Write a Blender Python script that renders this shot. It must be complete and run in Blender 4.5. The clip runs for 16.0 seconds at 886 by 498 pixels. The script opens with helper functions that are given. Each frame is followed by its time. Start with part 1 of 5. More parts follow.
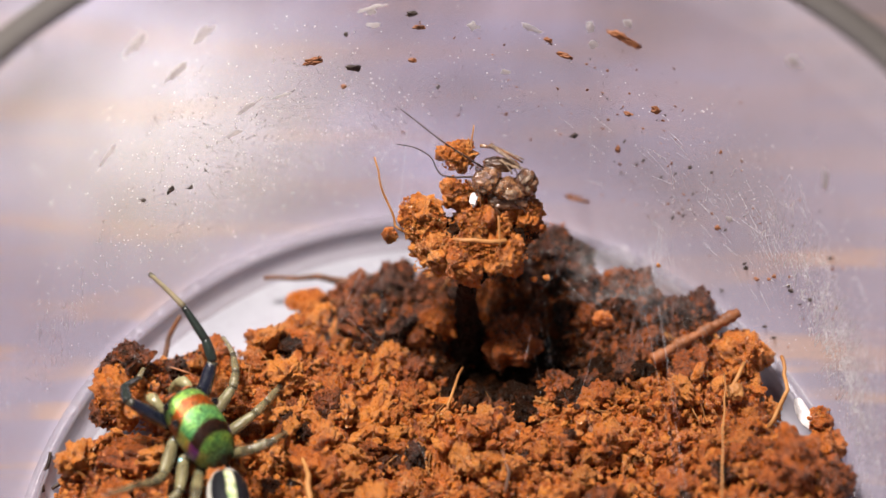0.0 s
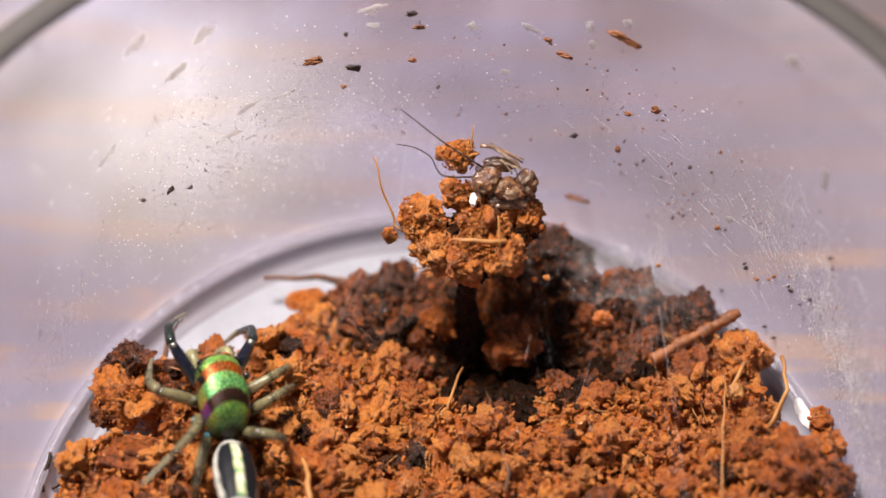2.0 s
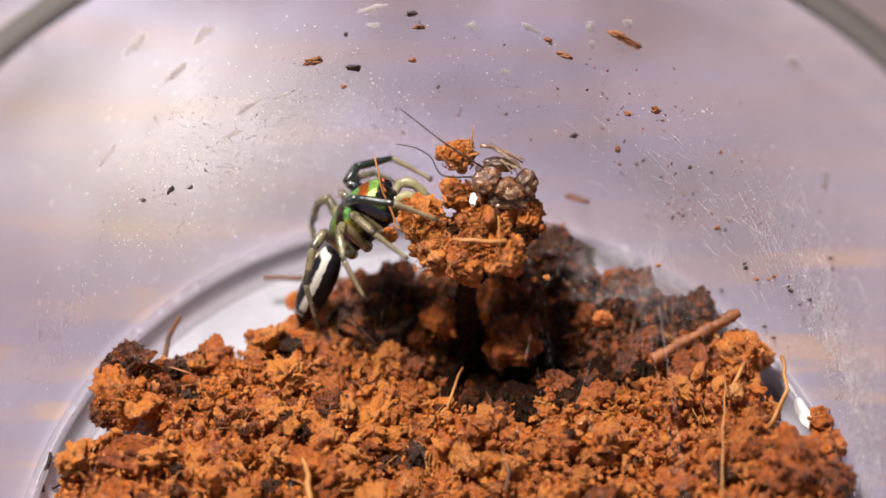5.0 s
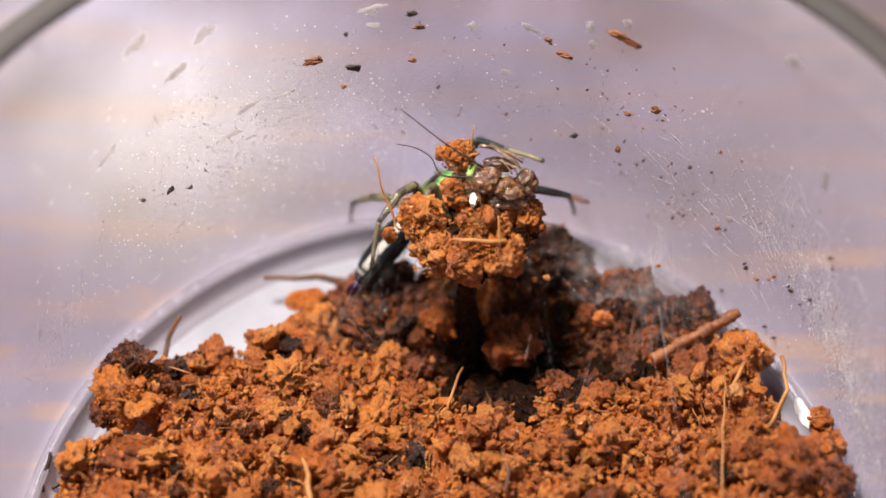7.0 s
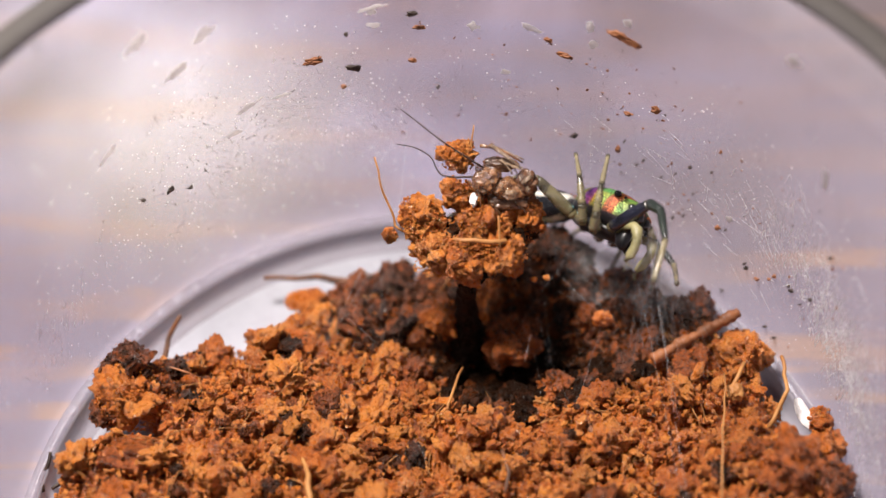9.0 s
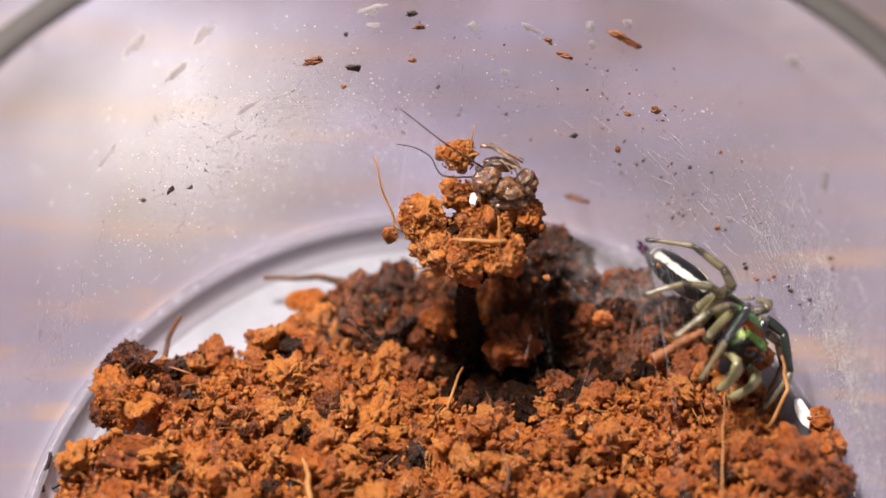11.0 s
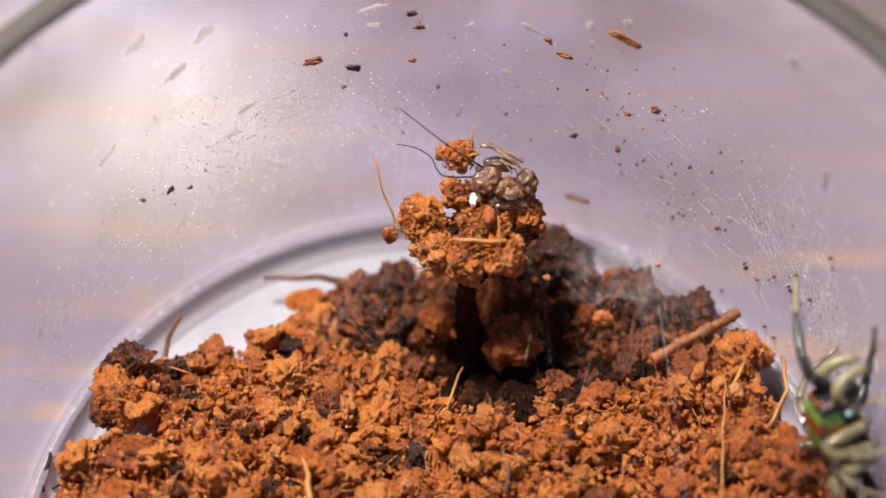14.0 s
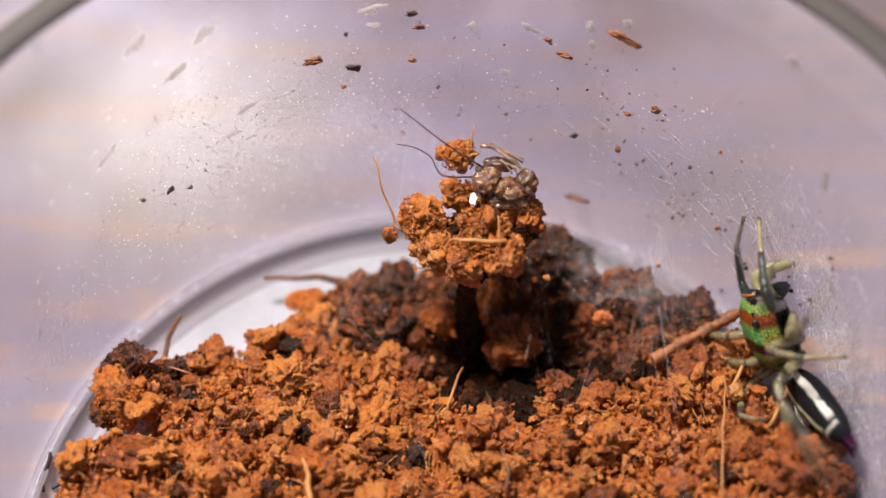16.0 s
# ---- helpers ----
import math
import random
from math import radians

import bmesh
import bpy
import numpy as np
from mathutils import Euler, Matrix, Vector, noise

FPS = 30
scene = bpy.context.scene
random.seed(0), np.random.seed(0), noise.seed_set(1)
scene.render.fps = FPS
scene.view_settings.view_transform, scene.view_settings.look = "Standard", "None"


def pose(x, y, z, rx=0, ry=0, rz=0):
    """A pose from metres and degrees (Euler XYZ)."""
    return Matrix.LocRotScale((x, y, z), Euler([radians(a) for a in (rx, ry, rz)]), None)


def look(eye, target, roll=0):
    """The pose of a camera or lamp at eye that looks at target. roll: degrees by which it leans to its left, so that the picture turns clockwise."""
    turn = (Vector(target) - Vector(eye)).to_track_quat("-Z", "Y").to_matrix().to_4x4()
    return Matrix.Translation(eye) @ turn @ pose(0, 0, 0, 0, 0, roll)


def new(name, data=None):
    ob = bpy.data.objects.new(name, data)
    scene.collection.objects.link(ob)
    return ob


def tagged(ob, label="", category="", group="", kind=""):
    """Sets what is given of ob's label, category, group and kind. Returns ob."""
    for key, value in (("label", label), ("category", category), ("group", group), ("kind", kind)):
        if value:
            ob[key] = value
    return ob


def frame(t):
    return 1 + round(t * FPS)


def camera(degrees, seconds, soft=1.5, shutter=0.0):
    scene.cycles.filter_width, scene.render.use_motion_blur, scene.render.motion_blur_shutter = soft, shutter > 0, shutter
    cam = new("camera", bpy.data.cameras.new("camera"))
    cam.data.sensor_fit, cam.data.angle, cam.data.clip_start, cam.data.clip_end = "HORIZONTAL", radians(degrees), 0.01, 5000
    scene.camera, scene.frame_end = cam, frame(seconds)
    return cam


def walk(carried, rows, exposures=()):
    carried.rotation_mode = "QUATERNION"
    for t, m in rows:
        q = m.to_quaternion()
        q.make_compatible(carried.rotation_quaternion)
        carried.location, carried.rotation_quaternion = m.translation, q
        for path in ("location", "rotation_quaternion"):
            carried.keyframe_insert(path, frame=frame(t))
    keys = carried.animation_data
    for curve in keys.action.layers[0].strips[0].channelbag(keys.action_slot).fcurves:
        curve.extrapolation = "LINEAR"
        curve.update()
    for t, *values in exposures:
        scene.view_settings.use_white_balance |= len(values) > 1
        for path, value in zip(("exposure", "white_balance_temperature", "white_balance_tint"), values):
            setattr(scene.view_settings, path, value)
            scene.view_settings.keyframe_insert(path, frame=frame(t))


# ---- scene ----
cam = camera(32, 16.0, soft=1.35, shutter=0.4)
STILL = pose(0.0001, -0.0305, 0.0607, 38, 0, 0)
cam.data.dof.use_dof = True
cam.data.dof.focus_distance = 0.0681
cam.data.dof.aperture_fstop = 20.0
walk(cam, [(0.0, STILL), (16.0, STILL)])

# ---- world and lamps ----
world = bpy.data.worlds.new("world")
scene.world = world
world.use_nodes = True
world.node_tree.nodes["Background"].inputs["Color"].default_value = (0.78, 0.74, 0.86, 1)
world.node_tree.nodes["Background"].inputs["Strength"].default_value = 0.09


def lamp(name, kind, energy, colour, m):
    data = bpy.data.lights.new(name, kind)
    data.energy, data.color = energy, colour
    ob = new(name, data)
    ob.matrix_world = m
    return ob


# a small LED panel over the cup
panel = lamp("led_panel", "AREA", 0.260, (1.0, 0.93, 0.87), look((-0.031, 0.034, 0.098), (0.0, 0.006, 0.0)))
panel.data.shape, panel.data.size, panel.data.size_y = "RECTANGLE", 0.026, 0.018
# a desk lamp whose pool of light lies on the table behind the cup
desk = lamp("desk_lamp", "SPOT", 3.3, (0.97, 1.0, 0.60), look((-0.060, 0.075, 0.150), (-0.0150, 0.0275, 0.0)))
desk.data.spot_size, desk.data.spot_blend, desk.data.shadow_soft_size = radians(7.4), 1.0, 0.006

MM = 0.001


# ---- small builders ----
def place(x, y, z, rx=0, ry=0, rz=0):
    """A pose from millimetres and degrees."""
    return pose(x * MM, y * MM, z * MM, rx, ry, rz)


def finish(bm, name, material, smooth=True):
    bmesh.ops.scale(bm, vec=(MM, MM, MM), verts=bm.verts)
    me = bpy.data.meshes.new(name)
    if smooth:
        for f in bm.faces:
            f.smooth = True
    bm.to_mesh(me)
    bm.free()
    me.materials.append(material)
    return me


def part(name, bm, material, parent, label="", m=None):
    ob = new(name, finish(bm, name, material))
    ob.parent = parent
    if m is not None:
        ob.matrix_basis = m
    return tagged(ob, label)


def thing(name, bm, material, label, category, group="", kind="", m=None):
    ob = new(name, finish(bm, name, material))
    if m is not None:
        ob.matrix_basis = m
    return tagged(ob, label, category, group, kind)


def lathe(bm, profile, steps=160):
    """Turns a closed profile of (radius, height) round the z axis."""
    rings = []
    for k in range(steps):
        a = 2 * math.pi * k / steps
        rings.append([bm.verts.new((r * math.cos(a), r * math.sin(a), z)) for r, z in profile])
    n = len(profile)
    for k in range(steps):
        p, q = rings[k], rings[(k + 1) % steps]
        for j in range(n):
            bm.faces.new((p[j], q[j], q[(j + 1) % n], p[(j + 1) % n]))
    return bm


def tube(bm, points, r0, r1=None, sides=8, flat=1.0, bulge=None):
    """A tapered tube through the points, closed at both ends."""
    pts = [Vector(p) for p in points]
    r1 = r0 if r1 is None else r1
    up = Vector((0.13, 0.27, 0.95))
    rings = []
    for i, p in enumerate(pts):
        d = (pts[min(i + 1, len(pts) - 1)] - pts[max(i - 1, 0)]).normalized()
        side = d.cross(up)
        if side.length < 0.05:
            side = d.cross(Vector((1, 0.1, 0)))
        side.normalize()
        top = side.cross(d).normalized()
        k = i / (len(pts) - 1)
        r = r0 + (r1 - r0) * k
        if bulge:
            r = bulge(k)
        rings.append([bm.verts.new(p + side * (r * math.cos(2 * math.pi * s / sides)) + top * (flat * r * math.sin(2 * math.pi * s / sides))) for s in range(sides)])
    for p, q in zip(rings, rings[1:]):
        for s in range(sides):
            bm.faces.new((p[s], p[(s + 1) % sides], q[(s + 1) % sides], q[s]))
    bm.faces.new(rings[0][::-1])
    bm.faces.new(rings[-1])
    return bm


def bent(a, b, sag, n=10, wobble=0.0, seed=0):
    """Points of a bowed, slightly uneven line from a to b."""
    a, b, sag = Vector(a), Vector(b), Vector(sag)
    out = []
    for i in range(n + 1):
        k = i / n
        jig = noise.noise_vector(Vector((k * 4 + seed * 7.3, seed * 1.7, 0.4))) * wobble * min(1, 4 * k, 4 * (1 - k) + 0.3)
        out.append(a.lerp(b, k) + sag * (4 * k * (1 - k)) + jig)
    return out


def crumb(subdiv, seed, rough=1.0, stretch=(1, 1, 1), grain=0.16, freq=3.4):
    """A knobbly grain of unit size: an uneven body covered with rounded granules."""
    bm = bmesh.new()
    bmesh.ops.create_icosphere(bm, subdivisions=subdiv, radius=1.0)
    s = Vector((seed * 3.17, seed * 1.93, seed * 5.71))
    for v in bm.verts:
        d = v.co.normalized()
        k = 1 + rough * (0.62 * noise.noise(d * 1.1 + s) + 0.40 * noise.noise(d * 2.3 + s) + 0.20 * noise.noise(d * 5.1 + s))
        near = noise.voronoi(d * freq + s)[0][0]
        k += rough * grain * (0.5 - 1.1 * near)
        if subdiv > 4:
            k += 0.17 * rough * (0.4 - noise.voronoi(d * (freq * 2.9) + s)[0][0])
            k += 0.07 * rough * (0.4 - noise.voronoi(d * (freq * 7.0) + s)[0][0])
        k += 0.06 * rough * noise.noise(d * 13 + s)
        v.co = Vector((d.x * stretch[0], d.y * stretch[1], d.z * stretch[2])) * max(0.35, k)
    return bm


def ball(bm, centre, size, u=20, v=14):
    made = bmesh.ops.create_uvsphere(bm, u_segments=u, v_segments=v, radius=1.0)["verts"]
    for p in made:
        p.co = Vector((p.co.x * size[0] + centre[0], p.co.y * size[1] + centre[1], p.co.z * size[2] + centre[2]))
    return made


# ---- materials ----
class Nodes:
    def __init__(self, name):
        self.mat = bpy.data.materials.new(name)
        self.mat.use_nodes = True
        self.tree = self.mat.node_tree
        self.shader = self.tree.nodes["Principled BSDF"]
        self.out = self.tree.nodes["Material Output"]

    def add(self, kind):
        return self.tree.nodes.new(kind)

    def link(self, a, b):
        self.tree.links.new(a, b)

    def coords(self):
        return self.add("ShaderNodeTexCoord").outputs["Object"]

    def noise(self, scale, detail=3.0, rough=0.55, vector=None, stretch=None):
        n = self.add("ShaderNodeTexNoise")
        n.inputs["Scale"].default_value, n.inputs["Detail"].default_value, n.inputs["Roughness"].default_value = scale, detail, rough
        vec = vector or self.coords()
        if stretch:
            mp = self.add("ShaderNodeMapping")
            mp.inputs["Scale"].default_value = stretch
            self.link(vec, mp.inputs["Vector"])
            vec = mp.outputs["Vector"]
        self.link(vec, n.inputs["Vector"])
        return n.outputs["Fac"]

    def ramp(self, value, stops, mode="LINEAR"):
        r = self.add("ShaderNodeValToRGB")
        r.color_ramp.interpolation = mode
        while len(r.color_ramp.elements) < len(stops):
            r.color_ramp.elements.new(0.5)
        for e, (pos, col) in zip(r.color_ramp.elements, stops):
            e.position, e.color = pos, (*col, 1)
        self.link(value, r.inputs["Fac"])
        return r.outputs["Color"]

    def sum(self, a, b, op="ADD"):
        m = self.add("ShaderNodeMath")
        m.operation = op
        for socket, v in zip(m.inputs, (a, b)):
            if isinstance(v, (int, float)):
                socket.default_value = v
            else:
                self.link(v, socket)
        return m.outputs["Value"]

    def mix(self, fac, a, b, blend="MIX"):
        m = self.add("ShaderNodeMix")
        m.data_type, m.blend_type = "RGBA", blend
        for socket, v in ((m.inputs["Factor"], fac), (m.inputs["A"], a), (m.inputs["B"], b)):
            if isinstance(v, (int, float)):
                socket.default_value = v
            elif isinstance(v, tuple):
                socket.default_value = (*v, 1)
            else:
                self.link(v, socket)
        return m.outputs["Result"]

    def bump(self, height, distance, strength=1.0):
        b = self.add("ShaderNodeBump")
        b.inputs["Distance"].default_value, b.inputs["Strength"].default_value = distance, strength
        self.link(height, b.inputs["Height"])
        self.link(b.outputs["Normal"], self.shader.inputs["Normal"])

    def set(self, **values):
        for k, v in values.items():
            socket = self.shader.inputs[k.replace("_", " ")]
            if isinstance(v, (int, float)):
                socket.default_value = v
            elif isinstance(v, tuple):
                socket.default_value = (*v, 1) if len(v) == 3 else v
            else:
                self.link(v, socket)
        return self

    def see_through(self, share, tint=(1, 1, 1)):
        """Lets a share of the light pass straight through."""
        t = self.add("ShaderNodeBsdfTransparent")
        t.inputs["Color"].default_value = (*tint, 1)
        m = self.add("ShaderNodeMixShader")
        if isinstance(share, float):
            m.inputs["Fac"].default_value = share
        else:
            self.link(share, m.inputs["Fac"])
        self.link(self.shader.outputs["BSDF"], m.inputs[1])
        self.link(t.outputs["BSDF"], m.inputs[2])
        self.link(m.outputs["Shader"], self.out.inputs["Surface"])
        return self


def coir_material(name, shift=0.0, mixed=0.34, film=0.45, gloss=0.8, tint=None):
    n = Nodes(name)
    geo = n.add("ShaderNodeNewGeometry").outputs["Random Per Island"]
    obj = n.add("ShaderNodeObjectInfo").outputs["Random"]
    pick = n.sum(n.sum(geo, obj), 1.0, "MODULO")
    big = n.noise(420, 3)
    clump = n.noise(1500, 3, 0.6)
    grain = n.noise(5200, 5, 0.78)
    v = n.sum(n.sum(n.sum(n.sum(pick, -0.5), mixed, "MULTIPLY"), n.sum(n.sum(big, -0.5), 0.42, "MULTIPLY")), n.sum(n.sum(clump, -0.5), 0.50, "MULTIPLY"))
    v = n.sum(v, n.sum(n.sum(grain, -0.5), 0.85, "MULTIPLY"))
    v = n.sum(n.sum(v, 1.25, "MULTIPLY"), 0.52 + shift)
    col = n.ramp(v, [(0.0, (0.022, 0.007, 0.002)), (0.22, (0.095, 0.025, 0.006)), (0.42, (0.33, 0.080, 0.013)), (0.60, (0.57, 0.136, 0.019)), (0.82, (0.74, 0.215, 0.034)), (1.0, (0.84, 0.305, 0.064))])
    if tint:
        col = n.mix(1.0, col, tint, "MULTIPLY")
    n.set(Base_Color=col, Roughness=n.sum(n.sum(n.noise(2500, 2), 0.60, "MULTIPLY"), 0.03), Specular_IOR_Level=gloss)
    n.bump(n.sum(n.noise(6500, 5, 0.75), n.noise(17000, 2, 0.6)), 0.00020, 1.0)
    n.set(Coat_Weight=film, Coat_Roughness=0.13)
    n.link(n.shader.inputs["Normal"].links[0].from_socket, n.shader.inputs["Coat Normal"])
    return n.mat


coir = coir_material("coir", 0.335)
# darkest coir: paints the hollow's shade; also colours the stalk and three clod lumps
coir_dark = coir_material("dark coir", -0.54, film=0.05, gloss=0.25)
coir_mid = coir_material("packed coir", -0.08)
coir_damp = coir_material("half-dark coir", -0.24)
coir_pale = coir_material("pale coir", 0.26)
coir_crust = coir_material("crusted coir", 0.27, 0.30, 0.60, tint=(1.0, 1.04, 1.06))


def fibre_material(name, low, high, rough=0.6):
    n = Nodes(name)
    v = n.noise(900, 4, 0.6)
    n.set(Base_Color=n.ramp(v, [(0.3, low), (0.7, high)]), Roughness=rough)
    n.bump(n.noise(5000, 3), 0.00005)
    return n.mat


straw = fibre_material("straw fibre", (0.26, 0.095, 0.024), (0.52, 0.24, 0.07))
bark = fibre_material("bark", (0.045, 0.018, 0.010), (0.26, 0.095, 0.035))
dark_dirt = fibre_material("dark dirt", (0.012, 0.008, 0.006), (0.06, 0.03, 0.02))
brown_flake = fibre_material("brown flake", (0.13, 0.04, 0.015), (0.40, 0.15, 0.05))
white_flake = fibre_material("white residue", (0.62, 0.58, 0.60), (0.85, 0.80, 0.78), 0.4)


def plastic_material(name, share, colour, gloss):
    n = Nodes(name)
    cloud = n.noise(160, 4, 0.6)
    fine = n.noise(2600, 3, 0.6)
    scuff = n.noise(700, 5, 0.7, stretch=(1, 1, 0.25))
    v = n.sum(n.sum(cloud, 0.6, "MULTIPLY"), n.sum(scuff, 0.4, "MULTIPLY"))
    col = n.ramp(v, [(0.3, tuple(0.80 * c for c in colour)), (0.7, colour)])
    n.set(Base_Color=col, Roughness=n.sum(n.sum(fine, 0.25, "MULTIPLY"), gloss), Specular_IOR_Level=0.5)
    n.bump(n.sum(fine, scuff), 0.00003, 0.5)
    n.see_through(n.sum(n.sum(v, -0.3, "MULTIPLY"), share + 0.15), (0.98, 0.97, 1.0))
    return n.mat


clear_plastic = plastic_material("hazy clear plastic", 0.77, (0.62, 0.57, 0.66), 0.12)
base_plastic = plastic_material("clouded base plastic", 0.08, (0.45, 0.445, 0.50), 0.10)
rim_plastic = plastic_material("smoky rim plastic", 0.10, (0.065, 0.056, 0.052), 0.7)
ring_plastic = plastic_material("grey moulded plastic", 0.20, (0.40, 0.375, 0.43), 0.10)


def table_material():
    n = Nodes("pale wood table")
    grain = n.noise(70, 5, 0.6, stretch=(0.6, 7.0, 1))
    cloud = n.noise(75, 3, 0.5)
    fine = n.noise(900, 4, 0.65, stretch=(0.4, 6, 1))
    base = n.ramp(cloud, [(0.32, (0.165, 0.14, 0.16)), (0.5, (0.250, 0.225, 0.300)), (0.68, (0.35, 0.33, 0.46))])
    sep = n.add("ShaderNodeSeparateXYZ")
    n.link(n.coords(), sep.inputs["Vector"])
    aside = n.add("ShaderNodeMath")
    aside.operation = "ABSOLUTE"
    n.link(sep.outputs["X"], aside.inputs[0])
    # dimness painted into the base towards front and sides; grain strengthens there too
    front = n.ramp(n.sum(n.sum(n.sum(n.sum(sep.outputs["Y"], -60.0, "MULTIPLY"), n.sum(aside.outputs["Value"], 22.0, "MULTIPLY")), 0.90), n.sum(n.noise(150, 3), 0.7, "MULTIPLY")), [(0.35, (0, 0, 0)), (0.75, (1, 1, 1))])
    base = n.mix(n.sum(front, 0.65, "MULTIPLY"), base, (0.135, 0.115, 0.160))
    # browner and darker towards the far right corner
    far = n.ramp(n.sum(n.sum(n.sum(sep.outputs["X"], 20.0, "MULTIPLY"), n.sum(sep.outputs["Y"], 13.0, "MULTIPLY")), n.sum(n.noise(90, 3), 0.2, "MULTIPLY")), [(0.66, (0, 0, 0)), (0.95, (1, 1, 1))])
    base = n.mix(n.sum(far, 0.8, "MULTIPLY"), base, (0.150, 0.112, 0.108))
    streak = n.ramp(grain, [(0.50, (0, 0, 0)), (0.57, (1, 1, 1))])
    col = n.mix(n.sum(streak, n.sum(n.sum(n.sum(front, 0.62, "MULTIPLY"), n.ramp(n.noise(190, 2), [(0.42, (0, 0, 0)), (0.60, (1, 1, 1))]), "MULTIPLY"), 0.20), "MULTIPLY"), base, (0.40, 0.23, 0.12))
    col = n.mix(n.sum(fine, 0.25, "MULTIPLY"), col, (0.26, 0.21, 0.22))
    n.set(Base_Color=col, Roughness=0.5)
    n.bump(fine, 0.00004, 0.6)
    return n.mat


table_mat = table_material()

# ---- the table and the cup ----
bm = bmesh.new()
bmesh.ops.create_grid(bm, x_segments=40, y_segments=40, size=600)
for v in bm.verts:
    v.co.z = -1.0
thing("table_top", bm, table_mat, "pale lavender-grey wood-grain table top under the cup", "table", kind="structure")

cup = tagged(new("plastic_cup"), "round clear hazy plastic cup, dusty and scratched, holding coir", "cup")
wall_in = [(17.62, 1.35), (17.9, 1.75), (18.2, 5.8), (18.65, 12.0), (18.9, 17.0), (19.1, 19.8)]
wall_out = [(r + 0.55, z) for r, z in wall_in[::-1]]
wall = part("wall", lathe(bmesh.new(), wall_in + wall_out), clear_plastic, cup, "hazy clear plastic side wall")
rim = part("rim", lathe(bmesh.new(), [(19.1, 19.82), (19.14, 20.05), (19.3, 20.2), (19.6, 20.28), (20.0, 20.26), (20.28, 20.1), (20.34, 19.8), (20.2, 19.6), (19.66, 19.7)]), rim_plastic, cup, "rolled plastic rim")
foot = part("foot_ring", lathe(bmesh.new(), [(16.9, 0.02), (17.25, 0.10), (17.5, 0.45), (17.6, 1.0), (17.62, 1.35), (18.17, 1.35), (18.2, 0.4), (17.9, -0.6), (17.2, -0.95), (16.9, -0.6)]), ring_plastic, cup, "rounded moulded foot ring")
floor_disc = part("cup_floor", lathe(bmesh.new(), [(0.01, 0.0), (8.0, 0.0), (14.0, 0.0), (16.9, 0.02), (16.9, -0.6), (14.0, -0.6), (8.0, -0.6), (0.01, -0.6)]), base_plastic, cup, "clouded cup floor")
for ob in (wall, rim, foot, floor_disc):
    ob.visible_shadow = False


# ---- the bed of coir ----
EDGE = [(-180, 17.3), (-195, 16.9), (165, 16.6), (162, 15.6), (158, 13.3), (154, 15.2), (150, 16.9), (145, 16.2), (139, 15.0), (133, 13.6), (122, 13.7), (117, 14.6), (109, 14.4), (100, 14.4), (90, 15.0),
        (78, 15.6), (70, 16.2), (60, 15.9), (50, 16.9), (40, 16.8), (30, 16.8), (22, 16.4), (17, 16.0), (8, 17.2), (0, 17.3), (-30, 17.3)]
EDGE = sorted((a % 360, r) for a, r in EDGE)
EDGE_A, EDGE_R = [a for a, r in EDGE], [r for a, r in EDGE]


def rim_of_bed(x, y):
    return float(np.interp(math.degrees(math.atan2(y, x)) % 360, EDGE_A, EDGE_R, period=360))


def bump_at(x, y, cx, cy, rx, ry):
    return math.exp(-(((x - cx) / rx) ** 2 + ((y - cy) / ry) ** 2))


def bed_height(x, y):
    r = math.hypot(x, y)
    h = 2.2 + 0.9 * bump_at(x, y, 14, 4, 6, 8) + 0.5 * bump_at(x, y, -13, 5, 5, 5) + 0.9 * bump_at(x, y, 6, 14.5, 4, 2.2)
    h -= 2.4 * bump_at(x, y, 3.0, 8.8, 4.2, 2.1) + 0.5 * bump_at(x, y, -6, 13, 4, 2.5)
    h += 0.4 * bump_at(x, y, 0, 3, 9, 3) + 0.7 * bump_at(x, y, 3.5, 5.3, 5.0, 1.4)
    h += 0.65 * noise.noise(Vector((x * 0.35, y * 0.35, 3.1))) + 0.5 * noise.noise(Vector((x * 0.8, y * 0.8, 7.7)))
    gap = rim_of_bed(x, y) - r
    return h * max(0.0, min(1.0, gap / 1.3 + 0.15)) ** 0.6 if gap > -0.2 else 0.0


bed = tagged(new("coir_bed"), "bed of moist orange-brown coconut coir crumbs on the cup floor", "substrate")
bm = bmesh.new()
STEP = 0.12
grid = {}
for i in range(int(36 / STEP) + 1):
    for j in range(int(36 / STEP) + 1):
        x, y = -18 + i * STEP, -18 + j * STEP
        if rim_of_bed(x, y) - math.hypot(x, y) < -0.15 or (y < -2 and (i % 4 or j % 4)):
            continue
        z = bed_height(x, y) - 0.40
        if y > -2:
            v = Vector((x, y, 0))
            z += 0.40 * noise.noise(v * 1.7) + 0.30 * noise.noise(v * 3.3) + 0.20 * noise.noise(v * 6.7)
            z += 0.20 * (0.5 - noise.voronoi(v * 2.7 + noise.noise_vector(v * 2) * 0.5)[0][0])
        grid[i, j] = bm.verts.new((x, y, max(0.02, z)))
for (i, j), v in grid.items():
    k = 1 if -18 + j * STEP >= -2 else 4
    if k == 4 and (i % 4 or j % 4):
        continue
    q = [grid.get(c) for c in ((i, j), (i + k, j), (i + k, j + k), (i, j + k))]
    if all(q):
        bm.faces.new(q)
packed = part("packed_coir", bm, coir_mid, bed, "packed dark coir beneath the crumbs")

GRAINS = [crumb(3, 11 + k, 1.1, (1.0, random.uniform(0.4, 0.9), random.uniform(0.4, 0.8)), 0.14, 2.6) for k in range(8)]
GRAIN_DATA = [(np.array([v.co[:] for v in b.verts]), np.array([[w.index for w in f.verts] for f in b.faces])) for b in GRAINS]
rng = random.Random(5)


